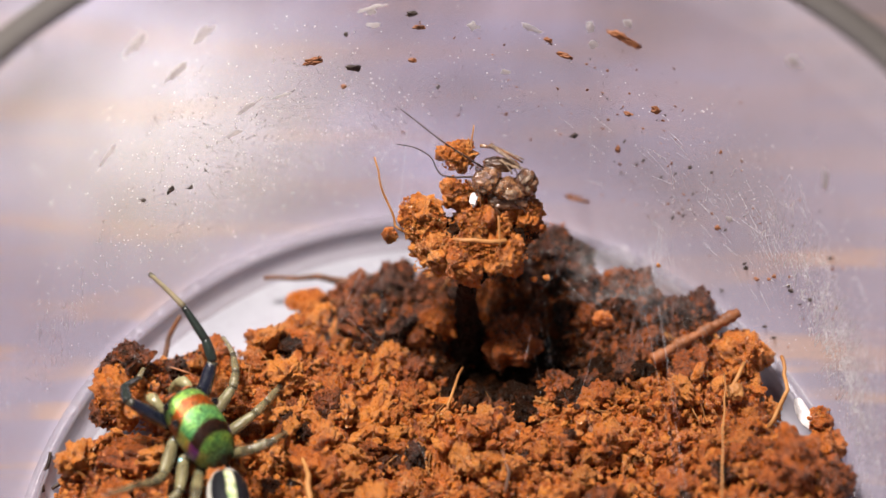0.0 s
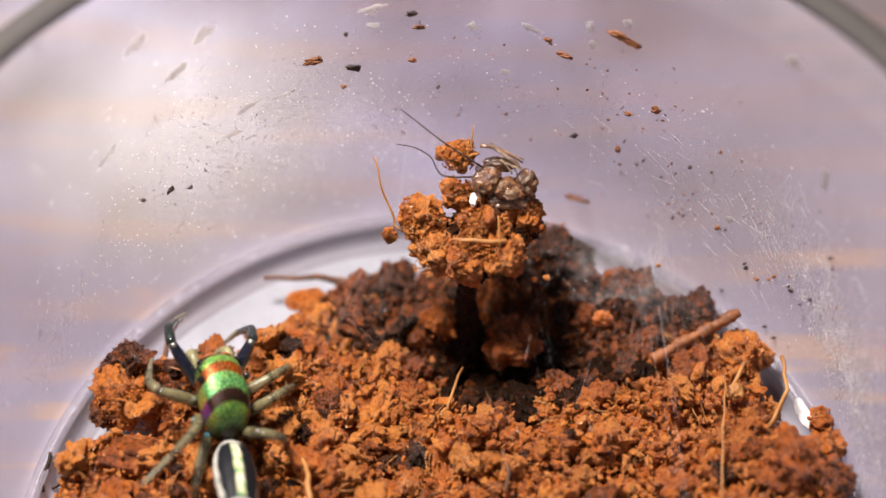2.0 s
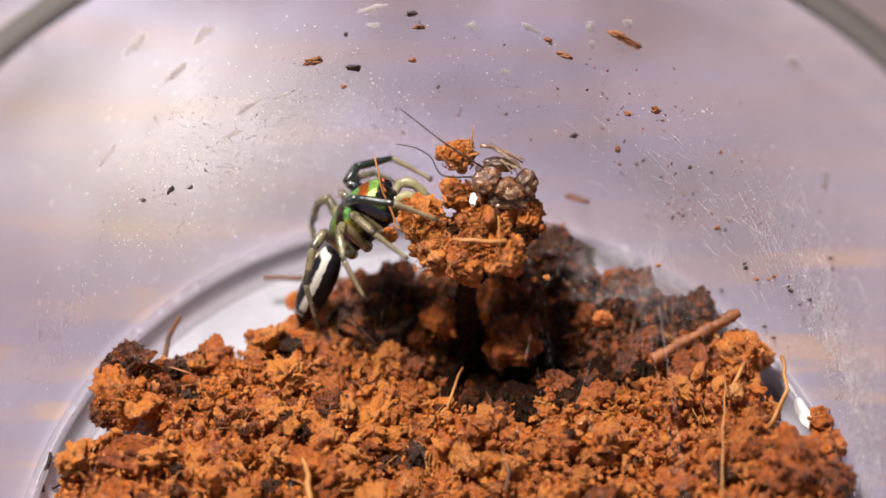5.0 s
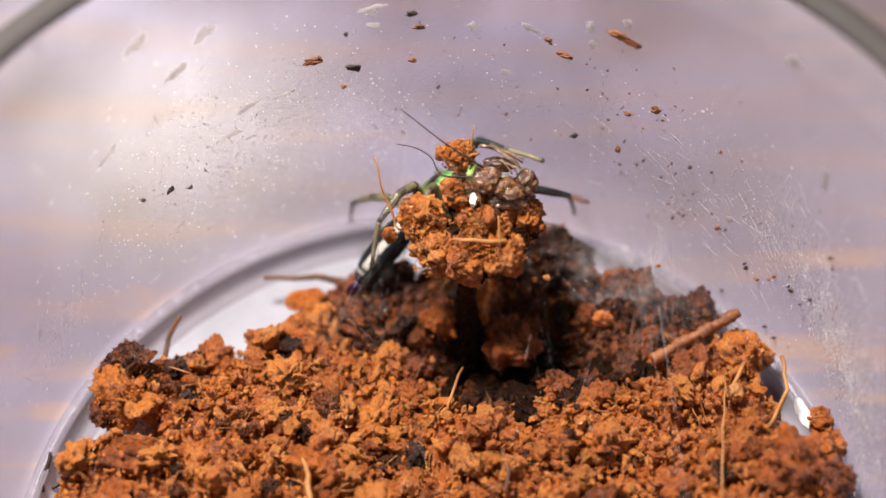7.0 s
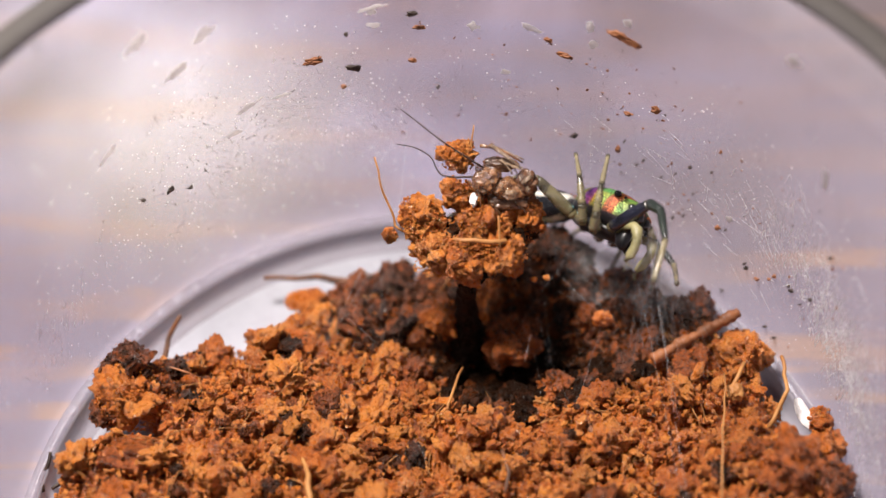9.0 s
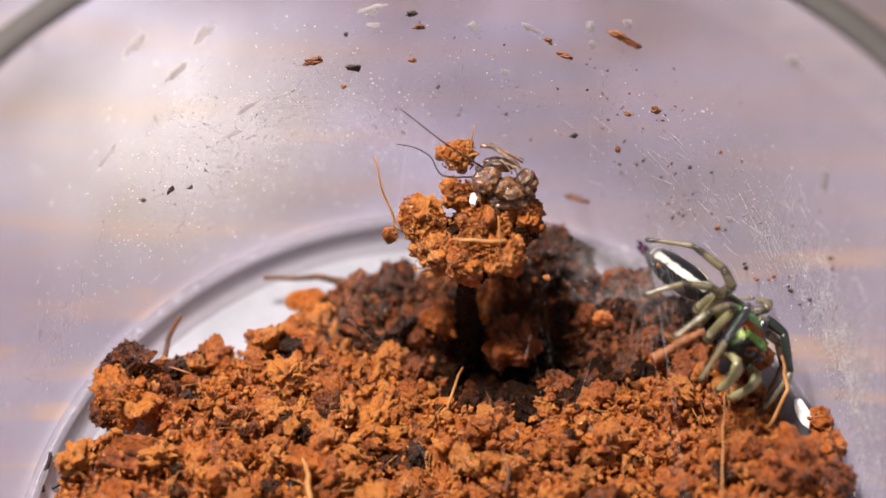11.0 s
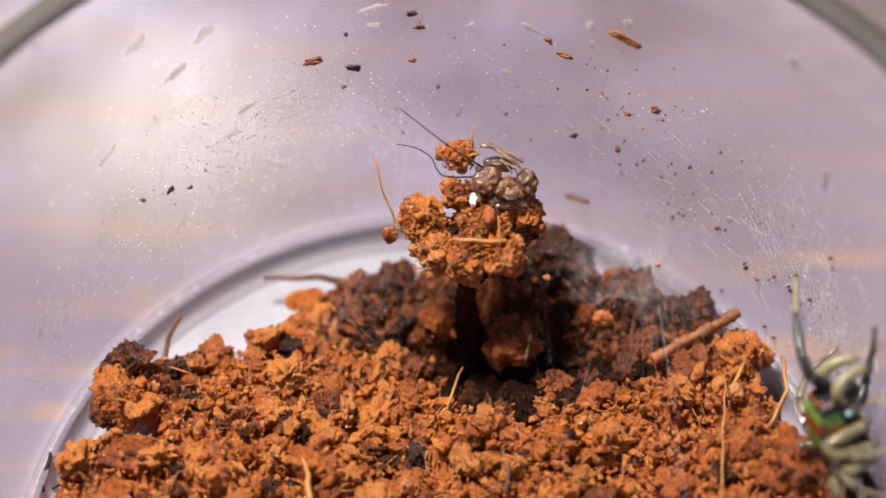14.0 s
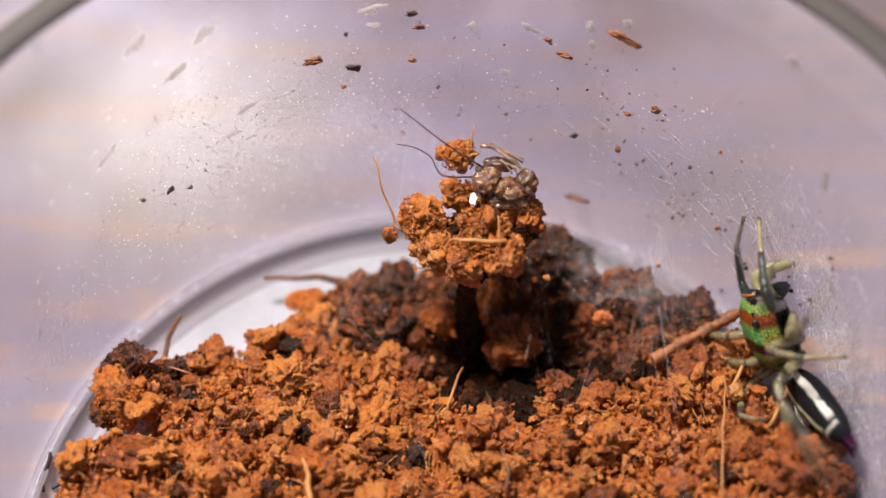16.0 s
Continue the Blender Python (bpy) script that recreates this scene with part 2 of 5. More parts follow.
def damp(x, y):
    """How damp and dark the bed is: most at the back, round the stalk. The first term is shade painted into the hollow.
    """
    return 0.6 * bump_at(x, y, 4.0, 8.1, 3.0, 1.5) + bump_at(x, y, 0.5, 11.5, 7.5, 3.2) + 0.8 * bump_at(x, y, 9, 11, 4, 3) + 0.7 * bump_at(x, y, -13, 8, 3, 2.5) + 0.5 * noise.noise(Vector((x * 0.6, y * 0.6, 1.0)))


def spread(count, small, large, seed, grains, wet):
    """Crumbs strewn over the bed as one mesh."""
    r = random.Random(seed)
    vs, fs, base = [], [], 0
    while len(vs) < count:
        x, y = r.uniform(-17.4, 17.4), r.uniform(-4, 17)
        gap = rim_of_bed(x, y) - math.hypot(x, y)
        if gap < 0.15 or (y < 0 and r.random() < 0.5):
            continue
        if (damp(x, y) + r.uniform(-0.35, 0.35) > 0.55) != wet:
            continue
        if bump_at(x, y, 3.0, 8.8, 4.2, 2.1) > 0.75:
            continue
        size = small * (large / small) ** (r.random() ** 1.6)
        v, f = grains[r.randrange(len(grains))]
        turn = np.array(Euler((r.uniform(0, 6.3), r.uniform(0, 6.3), r.uniform(0, 6.3))).to_matrix())
        vs.append(v @ turn.T * size + np.array([x, y, bed_height(x, y) + r.uniform(-0.35, 0.30) * min(1, size * 2.2)]))
        fs.append(f + base)
        base += len(v)
    me = bpy.data.meshes.new("crumbs")
    me.from_pydata((np.concatenate(vs) * MM).tolist(), [], np.concatenate(fs).tolist())
    me.polygons.foreach_set("use_smooth", np.full(len(me.polygons), large > 0.2))
    return me


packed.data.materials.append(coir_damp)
packed.data.materials.append(coir_dark)
# the hollow's shade is painted with the darkest coir; damp parts get half-damp
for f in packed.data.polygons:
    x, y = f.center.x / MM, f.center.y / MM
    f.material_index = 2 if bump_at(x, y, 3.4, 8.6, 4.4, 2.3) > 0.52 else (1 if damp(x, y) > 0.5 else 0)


for wet, count, mat in ((False, 1250, coir), (True, 500, coir_damp)):
    fine = spread(count, 0.12, 0.40, 21 + wet, GRAIN_DATA, wet)
    fine.materials.append(mat)
    ob = new("damp_loose_coir" if wet else "loose_coir", fine)
    ob.parent = bed
    tagged(ob, "dark damp loose coir crumbs" if wet else "small loose coir crumbs", kind="stuff")
TINY = [crumb(2, 31 + k, 1.0, (1.0, random.uniform(0.35, 0.9), random.uniform(0.35, 0.8)), 0.1, 2.2) for k in range(8)]
TINY_DATA = [(np.array([v.co[:] for v in b.verts]), np.array([[w.index for w in f.verts] for f in b.faces])) for b in TINY]
for wet, count, mat in ((False, 5200, coir), (True, 3000, coir_damp)):
    dust = spread(count, 0.05, 0.17, 23 + wet, TINY_DATA, wet)
    dust.materials.append(mat)
    ob = new("damp_coir_dust" if wet else "coir_dust", dust)
    ob.parent = bed
    tagged(ob, "fine dark coir grains" if wet else "fine coir grains", kind="stuff")

BIG = []
for k in range(12):
    bm = crumb(5, 40 + k, 0.95, (1.0, rng.uniform(0.6, 1.0), rng.uniform(0.5, 0.85)), 0.30, 3.4)
    for v in bm.verts:
        v.co *= 1 + 0.12 * noise.noise(v.co * 4.5 + Vector((k, 0, 0)))
    BIG.append(finish(bm, "crumb", (coir, coir, coir_pale if k < 5 else coir, coir, coir_damp)[k % 5] if k < 10 else coir_damp))
made = 0
while made < 292:
    x, y = rng.uniform(-17, 17.2), rng.uniform(0.5, 16.5)
    if rim_of_bed(x, y) - math.hypot(x, y) < 0.5 or bump_at(x, y, 3.0, 8.8, 4.2, 2.1) > 0.45:
        continue
    size = 0.26 + 0.62 * rng.random() ** 1.5
    ob = new("crumb", BIG[rng.choice((4, 9, 4, 10, 11)) if damp(x, y) > 0.5 else rng.randrange(10)])
    ob.parent = bed
    ob.matrix_basis = place(x, y, bed_height(x, y) + rng.uniform(-0.3, 0.25) * size, rng.uniform(0, 360), rng.uniform(0, 360), rng.uniform(0, 360)) @ Matrix.Scale(size, 4)
    made += 1

# larger lumps lying in the bed: x, y, z, radius
LUMPS = [(-13.89, 6.83, 2.3, 1.45), (-13.99, 8.06, 2.9, 1.0), (-15.0, 6.15, 1.9, 0.7), (14.73, 2.75, 3.2, 1.48), (16.4, 2.04, 3.0, 1.07), (16.54, 5.28, 2.8, 0.6),
         (16.7, 4.02, 2.6, 0.78), (3.23, 9.76, 2.1, 1.24), (0.05, 10.67, 2.6, 0.78), (5.32, 14.12, 3.0, 1.5), (8.63, 12.13, 2.9, 1.05), (11.75, 11.03, 2.2, 1.2),
         (13.8, 8.93, 2.5, 1.15), (-3.79, 13.2, 1.3, 1.2), (-2.17, 13.4, 1.5, 1.25), (-5.84, 11.3, 1.4, 1.0), (5.21, 7.5, 1.9, 0.76), (-10.06, 6.79, 2.6, 0.7), (11.35, 8.45, 2.4, 1.0)]
def granules(spots, count, seed, small=0.07, large=0.2):
    """Tiny grains that cover lumps at the given places (millimetres), as one mesh."""
    r = random.Random(seed)
    vs, fs, base = [], [], 0
    for x, y, z, radius in spots:
        for k in range(int(count * radius * radius)):
            v, f = TINY_DATA[r.randrange(8)]
            d = Vector((r.gauss(0, 1), r.gauss(0, 1) - 0.5, r.gauss(0, 1) + 0.6)).normalized()
            dist = radius * (1 + 0.45 * noise.noise(d * 1.1 + Vector((x, y, z)))) * r.uniform(0.88, 1.0)
            turn = np.array(Euler((r.uniform(0, 6.3), r.uniform(0, 6.3), 0)).to_matrix())
            vs.append(v @ turn.T * (small * (large / small) ** (r.random() ** 1.7)) + np.array([x + d.x * dist, y + d.y * dist, z + d.z * dist]))
            fs.append(f + base)
            base += len(v)
    me = bpy.data.meshes.new("granules")
    me.from_pydata((np.concatenate(vs) * MM).tolist(), [], np.concatenate(fs).tolist())
    me.polygons.foreach_set("use_smooth", np.zeros(len(me.polygons), dtype=bool))
    return me


for k, (x, y, z, r) in enumerate(LUMPS):
    bm = crumb(5, 70 + k, 0.9, (1, 0.9, 0.85), 0.24, 4.2)
    bmesh.ops.scale(bm, vec=(r, r, r), verts=bm.verts)
    mat = coir_damp if k in (1, 9, 10, 13, 14) else coir_mid if k in (2, 3, 4, 7, 11, 16, 18) else coir
    lump = thing("coir_lump", bm, mat, "crumbly brown lump of coir lying on the bed", "lump", "coir lumps", m=place(x, y, z, 0, 0, 40 * k))
    ob = new("granule_coat", granules([(0, 0, 0, r)], 170, k, 0.04, 0.13))
    ob.data.materials.append(mat)
    ob.parent = lump
    ob["kind"] = "stuff"

# crumbs that carry the hollow's shade in their colour
SHADED = [finish(crumb(4, 60 + k, 1.2, (1.0, 0.8, 0.7), 0.2, 3.0), "damp_crumb", coir_dark) for k in range(4)]

# ---- the clod on its stalk ----
CLOD = [(-0.94, 12.48, 7.99, 0.92), (0.7, 14.64, 9.67, 0.75), (0.65, 13.31, 8.63, 0.65), (1.62, 12.26, 7.43, 1.15), (2.49, 12.59, 7.82, 1.0), (-0.25, 11.16, 7.21, 0.99),
        (0.99, 10.85, 7.22, 1.04), (2.68, 11.11, 7.17, 0.94), (3.79, 12.77, 7.96, 0.7), (3.31, 12.31, 7.09, 0.85), (0.5, 12.15, 6.97, 0.9), (1.87, 10.88, 6.36, 0.65),
        (3.11, 10.8, 6.67, 0.5), (-2.24, 11.89, 7.53, 0.27), (-0.37, 12.16, 7.36, 0.7), (2.0, 13.47, 8.12, 0.55), (4.12, 12.4, 7.54, 0.35)]
clod = tagged(new("coir_clod"), "raised clod of orange coir crumbs on a dark stalk", "clod")
for k, (x, y, z, r) in enumerate(CLOD):
    bm = crumb(5, 120 + k, 0.95, (1, 0.95, 0.9), 0.22, 4.6)
    bmesh.ops.scale(bm, vec=(r, r, r), verts=bm.verts)
    # three low lumps take the same darkest coir as the stalk
    part("lump", bm, coir_dark if k in (9, 11, 10) else coir_crust, clod, m=place(x, y, z, 0, 0, 57 * k))
bm = bmesh.new()
tube(bm, bent((1.2, 10.9, 6.9), (1.25, 10.1, 0.6), (0, 0.25, 0), 24, 0.25, 4), 0.5, sides=16, bulge=lambda k: 0.52 - 0.20 * math.sin(math.pi * min(1, k * 1.3)) + 0.25 * k)
for v in bm.verts:
    v.co += noise.noise_vector(v.co * 2.3) * 0.22
part("stalk", bm, coir_dark, clod, "dark narrow stalk")
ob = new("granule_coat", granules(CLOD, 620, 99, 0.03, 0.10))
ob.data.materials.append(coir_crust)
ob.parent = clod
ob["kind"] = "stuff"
# dark crumbs strewn in the hollow to paint its shade
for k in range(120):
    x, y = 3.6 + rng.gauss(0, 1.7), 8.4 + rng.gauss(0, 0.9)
    ob = new("damp_crumb", SHADED[rng.randrange(4)])
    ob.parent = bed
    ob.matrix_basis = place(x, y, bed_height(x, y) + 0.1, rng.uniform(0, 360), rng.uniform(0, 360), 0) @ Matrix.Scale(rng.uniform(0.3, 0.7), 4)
for k in range(60):
    x, y, z, r = CLOD[rng.randrange(len(CLOD))]
    d = Vector((rng.gauss(0, 1), rng.gauss(0, 1), rng.gauss(0, 1))).normalized() * (r * rng.uniform(0.80, 0.98))
    ob = new("grain", BIG[rng.choice((0, 1, 2, 5, 6, 7))])
    ob.parent = clod
    ob.matrix_basis = place(x + d.x, y + d.y, z + d.z, rng.uniform(0, 360), rng.uniform(0, 360), 0) @ Matrix.Scale(rng.uniform(0.10, 0.26), 4)


# ---- sticks, fibres and chips ----
def strand(name, points, r0, r1, material, label, category, group="", steps=5, wobble=0.12, seed=1):
    pts = [Vector(p) for p in points]
    path = []
    for a, b in zip(pts, pts[1:]):
        path += [a.lerp(b, i / steps) for i in range(steps)]
    path.append(pts[-1])
    path = [p + noise.noise_vector(p * 1.3 + Vector((seed, 0, 0))) * wobble for p in path]
    return thing(name, tube(bmesh.new(), path, r0, r1), material, label, category, group)


stick = bmesh.new()
tube(stick, bent((9.5, 8.35, 2.9), (13.5, 10.35, 3.75), (0, 0, 0.05), 40, 0.1, 3), 0.3, sides=14, bulge=lambda k: 0.25 + 0.03 * math.sin(k * 70) + 0.04 * math.sin(k * 23))
for v in stick.verts:
    v.co += noise.noise_vector(v.co * 4) * 0.05
thing("twig", stick, fibre_material("reddish twig", (0.12, 0.040, 0.015), (0.36, 0.125, 0.042)), "short ringed red-brown twig lying on the coir", "twig")
strand("fibre", [(-2.92, 14.31, 9.93), (-2.48, 13.22, 8.81), (-1.99, 12.17, 7.74), (-1.12, 11.68, 7.36)], 0.042, 0.062, straw, "thin brown fibre standing up from the clod", "fibre", "coir fibres", seed=2)
strand("fibre", [(1.44, 15.39, 10.76), (1.34, 14.5, 9.7)], 0.03, 0.05, straw, "thin straw fibre standing up from the clod", "fibre", "coir fibres", seed=3)
strand("fibre", [(0.55, 10.95, 8.30), (1.71, 10.79, 8.30), (2.86, 11.03, 8.2)], 0.10, 0.12, straw, "yellow fibre lying across the clod", "fibre", "coir fibres", seed=4)
strand("fibre", [(2.45, 11.75, 8.95), (2.62, 10.70, 8.1)], 0.04, 0.06, straw, "thin orange fibre on the clod", "fibre", "coir fibres", seed=5)
strand("fibre", [(-5.87, 2.94, 3.3), (-5.56, 1.89, 3.75), (-5.41, 0.4, 3.6)], 0.08, 0.14, straw, "pale yellow fibre lying on the coir", "fibre", "coir fibres", seed=6)
strand("fibre", [(0.97, 8.5, 2.1), (0.2, 5.5, 2.9)], 0.05, 0.09, straw, "straw fibre leaning over the hollow", "fibre", "coir fibres", seed=7)
strand("fibre", [(12.46, 6.93, 3.9), (11.97, 3.51, 4.2), (11.61, 0.2, 3.9)], 0.04, 0.05, straw, "long straight straw fibre lying on the coir", "fibre", "coir fibres", seed=8)
strand("fibre", [(15.04, 7.62, 4.2), (14.99, 5.91, 4.2), (14.18, 4.6, 3.3)], 0.08, 0.10, straw, "bent orange fibre sticking up beside the wall", "fibre", "coir fibres", seed=9)
strand("fibre", [(-12.09, 11.1, 2.4), (-12.65, 10.38, 1.6), (-12.7, 8.68, 1.6)], 0.10, 0.14, bark, "brown strand leaning on the foot ring", "fibre", "coir fibres", seed=10)
strand("fibre", [(-8.42, 13.97, 1.5), (-5.94, 14.04, 1.5), (-4.18, 13.57, 1.6)], 0.10, 0.20, bark, "dark brown strand lying at the back of the bed", "fibre", "coir fibres", seed=11)
strand("fibre", [(-12.03, 7.61, 3.4), (-11.11, 7.33, 3.3)], 0.05, 0.06, brown_flake, "short red-brown fibre on the coir", "fibre", "coir fibres", seed=12)
strand("fibre", [(13.54, 7.78, 3.6), (12.59, 6.0, 3.4)], 0.09, 0.11, straw, "curled orange fibre on the coir", "fibre", "coir fibres", seed=13)
strand("fibre", [(6.3, 5.2, 2.9), (6.9, 3.9, 3.1), (7.4, 3.4, 2.9)], 0.16, 0.20, bark, "thick dark brown fibre on the coir", "fibre", "coir fibres", seed=14)
strand("fibre", [(2.6, 3.6, 3.0), (2.9, 2.4, 3.2), (2.7, 1.6, 3.0)], 0.10, 0.08, bark, "curved dark fibre on the coir", "fibre", "coir fibres", seed=15)
bm = bmesh.new()
r = random.Random(8)
for k in range(150):
    x, y = r.uniform(-16, 16.5), r.uniform(0.5, 15)
    if rim_of_bed(x, y) - math.hypot(x, y) < 0.6:
        continue
    a, ln = r.uniform(0, 6.3), r.uniform(0.4, 1.5)
    z = bed_height(x, y) + r.uniform(0.1, 0.4)
    tube(bm, bent((x, y, z), (x + ln * math.cos(a), y + ln * math.sin(a), z + r.uniform(-0.15, 0.35)), (0, 0, r.uniform(0, 0.2)), 6, 0.07, k), r.uniform(0.010, 0.035), 0.010, sides=5)
ob = part("stray_fibre", bm, straw, bed, "fine stray coir fibres")
ob["kind"] = "stuff"

for x, y, z, sx, sy, turn, mat in ((-6.41, 12.57, 1.75, 0.95, 0.5, 12, coir_pale), (-6.59, 9.67, 2.55, 0.85, 0.6, -20, coir_pale), (12.92, 6.34, 3.35, 0.36, 0.4, 30, straw), (11.43, 7.44, 3.3, 0.5, 0.24, 60, coir_pale)):
    bm = crumb(4, x + 40, 0.55, (sx, sy, 0.26), 0.05, 3)
    thing("coir_chip", bm, mat, "flat tan chip of husk lying on the coir", "chip", "husk chips", m=place(x, y, z, 8, -5, turn))
bm = crumb(5, 91, 0.35, (2.5, 0.85, 0.85), 0.16, 5.0)
thing("husk_chunk", bm, coir_material("husk", -0.06), "long brown fibrous husk chunk lying at the bed's edge", "husk", m=place(-13.3, 3.75, 2.3, 5, 4, 2))
bm = crumb(4, 17, 0.4, (0.27, 0.72, 0.10), 0.08, 3)
thing("white_flake", bm, white_flake, "thin white flake standing between coir and wall", "flake", m=place(15.9, 5.5, 2.9, 12, -22, 12))
bm = crumb(4, 23, 0.8, (0.16, 0.36, 0.16), 0.12, 3)
thing("white_pellet", bm, white_flake, "small white waxy pellet stuck on the clod", "pellet", m=place(1.43, 12.69, 8.95))
coir_bright = coir_material("bright coir", 0.34)
for x, y, z, q in ((6.98, 8.1, 6.47, 0.40), (4.13, 10.61, 5.89, 0.16), (4.71, 10.67, 5.93, 0.16), (4.41, 12.0, 7.87, 0.16), (9.51, 10.49, 7.07, 0.10)):
    bm = crumb(5 if q > 0.3 else 4, q * 100 + x, 0.6, (q, q * 0.9, q * 0.9), 0.25, 5.5)
    thing("hanging_crumb", bm, coir_bright, "coir crumb hanging in silk threads", "crumb", "hanging crumbs", m=place(x, y, z, 20 * x))


# ---- the dead cricket on the clod ----
def cricket_material(name, low, high, share):
    n = Nodes(name)
    v = n.noise(1300, 4, 0.65)
    n.set(Base_Color=n.ramp(v, [(0.35, low), (0.65, high)]), Roughness=0.2, Specular_IOR_Level=0.6, Coat_Weight=0.4, Coat_Roughness=0.08)
    n.bump(n.noise(6500, 4, 0.6), 0.00010)
    n.see_through(share)
    return n.mat


shell = cricket_material("brown translucent shell", (0.075, 0.026, 0.010), (0.40, 0.185, 0.080), 0.20)
film = cricket_material("clear brown film", (0.22, 0.13, 0.075), (0.50, 0.36, 0.25), 0.42)
dark_shell = cricket_material("dark shell", (0.045, 0.020, 0.010), (0.20, 0.09, 0.045), 0.0)
cricket = tagged(new("cricket_carcass"), "dried brown cricket remains with long antennae on the clod", "cricket")
for k, (nm, x, y, z, q, mat) in enumerate((("head", 2.02, 13.31, 9.45, (0.62, 0.56, 0.54), shell), ("thorax", 2.95, 13.06, 9.2, (0.74, 0.56, 0.50), shell), ("abdomen_stump", 3.75, 13.3, 9.35, (0.52, 0.55, 0.66), dark_shell),
                                          ("underside", 2.9, 12.8, 8.75, (0.9, 0.5, 0.35), dark_shell), ("wing_case", 2.6, 14.06, 9.7, (0.75, 0.35, 0.30), dark_shell))):
    part(nm, crumb(5, 200 + k, 0.42, q, 0.16, 2.6), mat, cricket, m=place(x, y, z))
for k, pts in enumerate((((-1.83, 15.46, 11.84), (-1.1, 15.02, 11.49), (-0.12, 14.33, 11.08), (0.86, 13.88, 10.6), (1.85, 13.6, 10.0)), ((-2.02, 14.68, 10.34), (-1.11, 14.44, 10.41), (-0.37, 14.03, 10.21), (-0.19, 13.54, 9.95), (0.12, 13.2, 9.82), (1.6, 13.41, 9.6)))):
    path = []
    for a, b in zip(pts, pts[1:]):
        path += [Vector(a).lerp(Vector(b), i / 8) for i in range(8)]
    path = [sum((path[max(0, min(len(path) - 1, i + j))] for j in (-3, -2, -1, 0, 1, 2, 3)), Vector()) / 7 for i in range(len(path))] + [Vector(pts[-1])]
    part("antenna", tube(bmesh.new(), path, 0.035, 0.07, sides=8, bulge=lambda k: (0.021 + 0.023 * k) * (1 + 0.16 * math.sin(k * 170))), dark_dirt, cricket, "long dark ringed antenna")
for k, (pts, r) in enumerate(((((1.72, 14.42, 10.51), (2.45, 14.21, 10.6), (3.57, 13.84, 10.06)), 0.09), (((2.16, 14.32, 10.69), (2.93, 13.73, 10.48), (3.68, 13.47, 9.9)), 0.11), (((2.6, 14.3, 10.4), (3.6, 13.85, 10.25)), 0.07),
                              (((2.2, 12.35, 9.0), (2.6, 12.15, 8.6), (2.5, 12.0, 8.2)), 0.07), (((3.2, 12.5, 9.0), (3.7, 12.3, 8.6), (3.9, 12.35, 8.1)), 0.06), (((1.2, 13.2, 9.6), (1.7, 12.7, 9.2), (1.75, 12.4, 8.8)), 0.06))):
    path = [Vector(a).lerp(Vector(b), i / 6) for a, b in zip(pts, pts[1:]) for i in range(6)] + [Vector(pts[-1])]
    part("leg", tube(bmesh.new(), path, r, r * 0.5), film if k in (1, 2) else shell, cricket)
scrap = random.Random(14)
for k in range(16):
    x, y, z = (2.02, 13.31, 9.45) if k % 3 == 0 else (2.95, 13.06, 9.2) if k % 3 == 1 else (3.55, 13.2, 9.3)
    d = Vector((scrap.gauss(0, 1), scrap.gauss(0, 1) - 0.5, scrap.gauss(0, 1) + 0.5)).normalized() * scrap.uniform(0.45, 0.66)
    q = scrap.uniform(0.11, 0.24)
    part("scrap", crumb(4, 300 + k, 0.6, (q * scrap.uniform(1.0, 2.2), q, q * 0.7), 0.1, 2.4), (shell, film, dark_shell, film)[k % 4], cricket, m=place(x + d.x, y + d.y, z + d.z, scrap.uniform(0, 360), scrap.uniform(0, 360), scrap.uniform(0, 360)))
bm = bmesh.new()
for k in range(3):
    tube(bm, bent((2.6 + 0.25 * k, 13.9 - 0.2 * k, 10.2), (3.1 + 0.22 * k, 13.3, 9.9), (0.05, 0, 0.12), 8, 0.05, k), 0.12, 0.05, flat=0.25)
part("wing_shred", bm, film, cricket, "torn clear wing")


# ---- dirt on the cup wall ----
def wall_pose(angle, z, tilt, off=0.04):
    r = float(np.interp(z, [p[1] for p in wall_in], [p[0] for p in wall_in])) - off
    a = radians(angle)
    inward = Vector((-math.cos(a), -math.sin(a), 0.07)).normalized()
    side = Vector((math.sin(a), -math.cos(a), 0))
    m = Matrix((side, inward.cross(side), inward)).transposed().to_4x4() @ pose(0, 0, 0, 0, 0, tilt)
    m.translation = Vector((r * math.cos(a), r * math.sin(a), z)) * MM
    return m


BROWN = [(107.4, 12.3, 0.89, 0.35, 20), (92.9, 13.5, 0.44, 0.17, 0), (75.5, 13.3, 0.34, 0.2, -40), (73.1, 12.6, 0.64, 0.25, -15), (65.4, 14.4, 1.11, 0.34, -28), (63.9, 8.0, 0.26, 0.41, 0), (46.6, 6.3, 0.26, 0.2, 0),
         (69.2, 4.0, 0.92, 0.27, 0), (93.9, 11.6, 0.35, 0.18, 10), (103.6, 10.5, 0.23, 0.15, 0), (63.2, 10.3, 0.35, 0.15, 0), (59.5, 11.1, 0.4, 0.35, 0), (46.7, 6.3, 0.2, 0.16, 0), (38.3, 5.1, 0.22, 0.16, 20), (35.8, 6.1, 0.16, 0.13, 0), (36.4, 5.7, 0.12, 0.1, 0)]
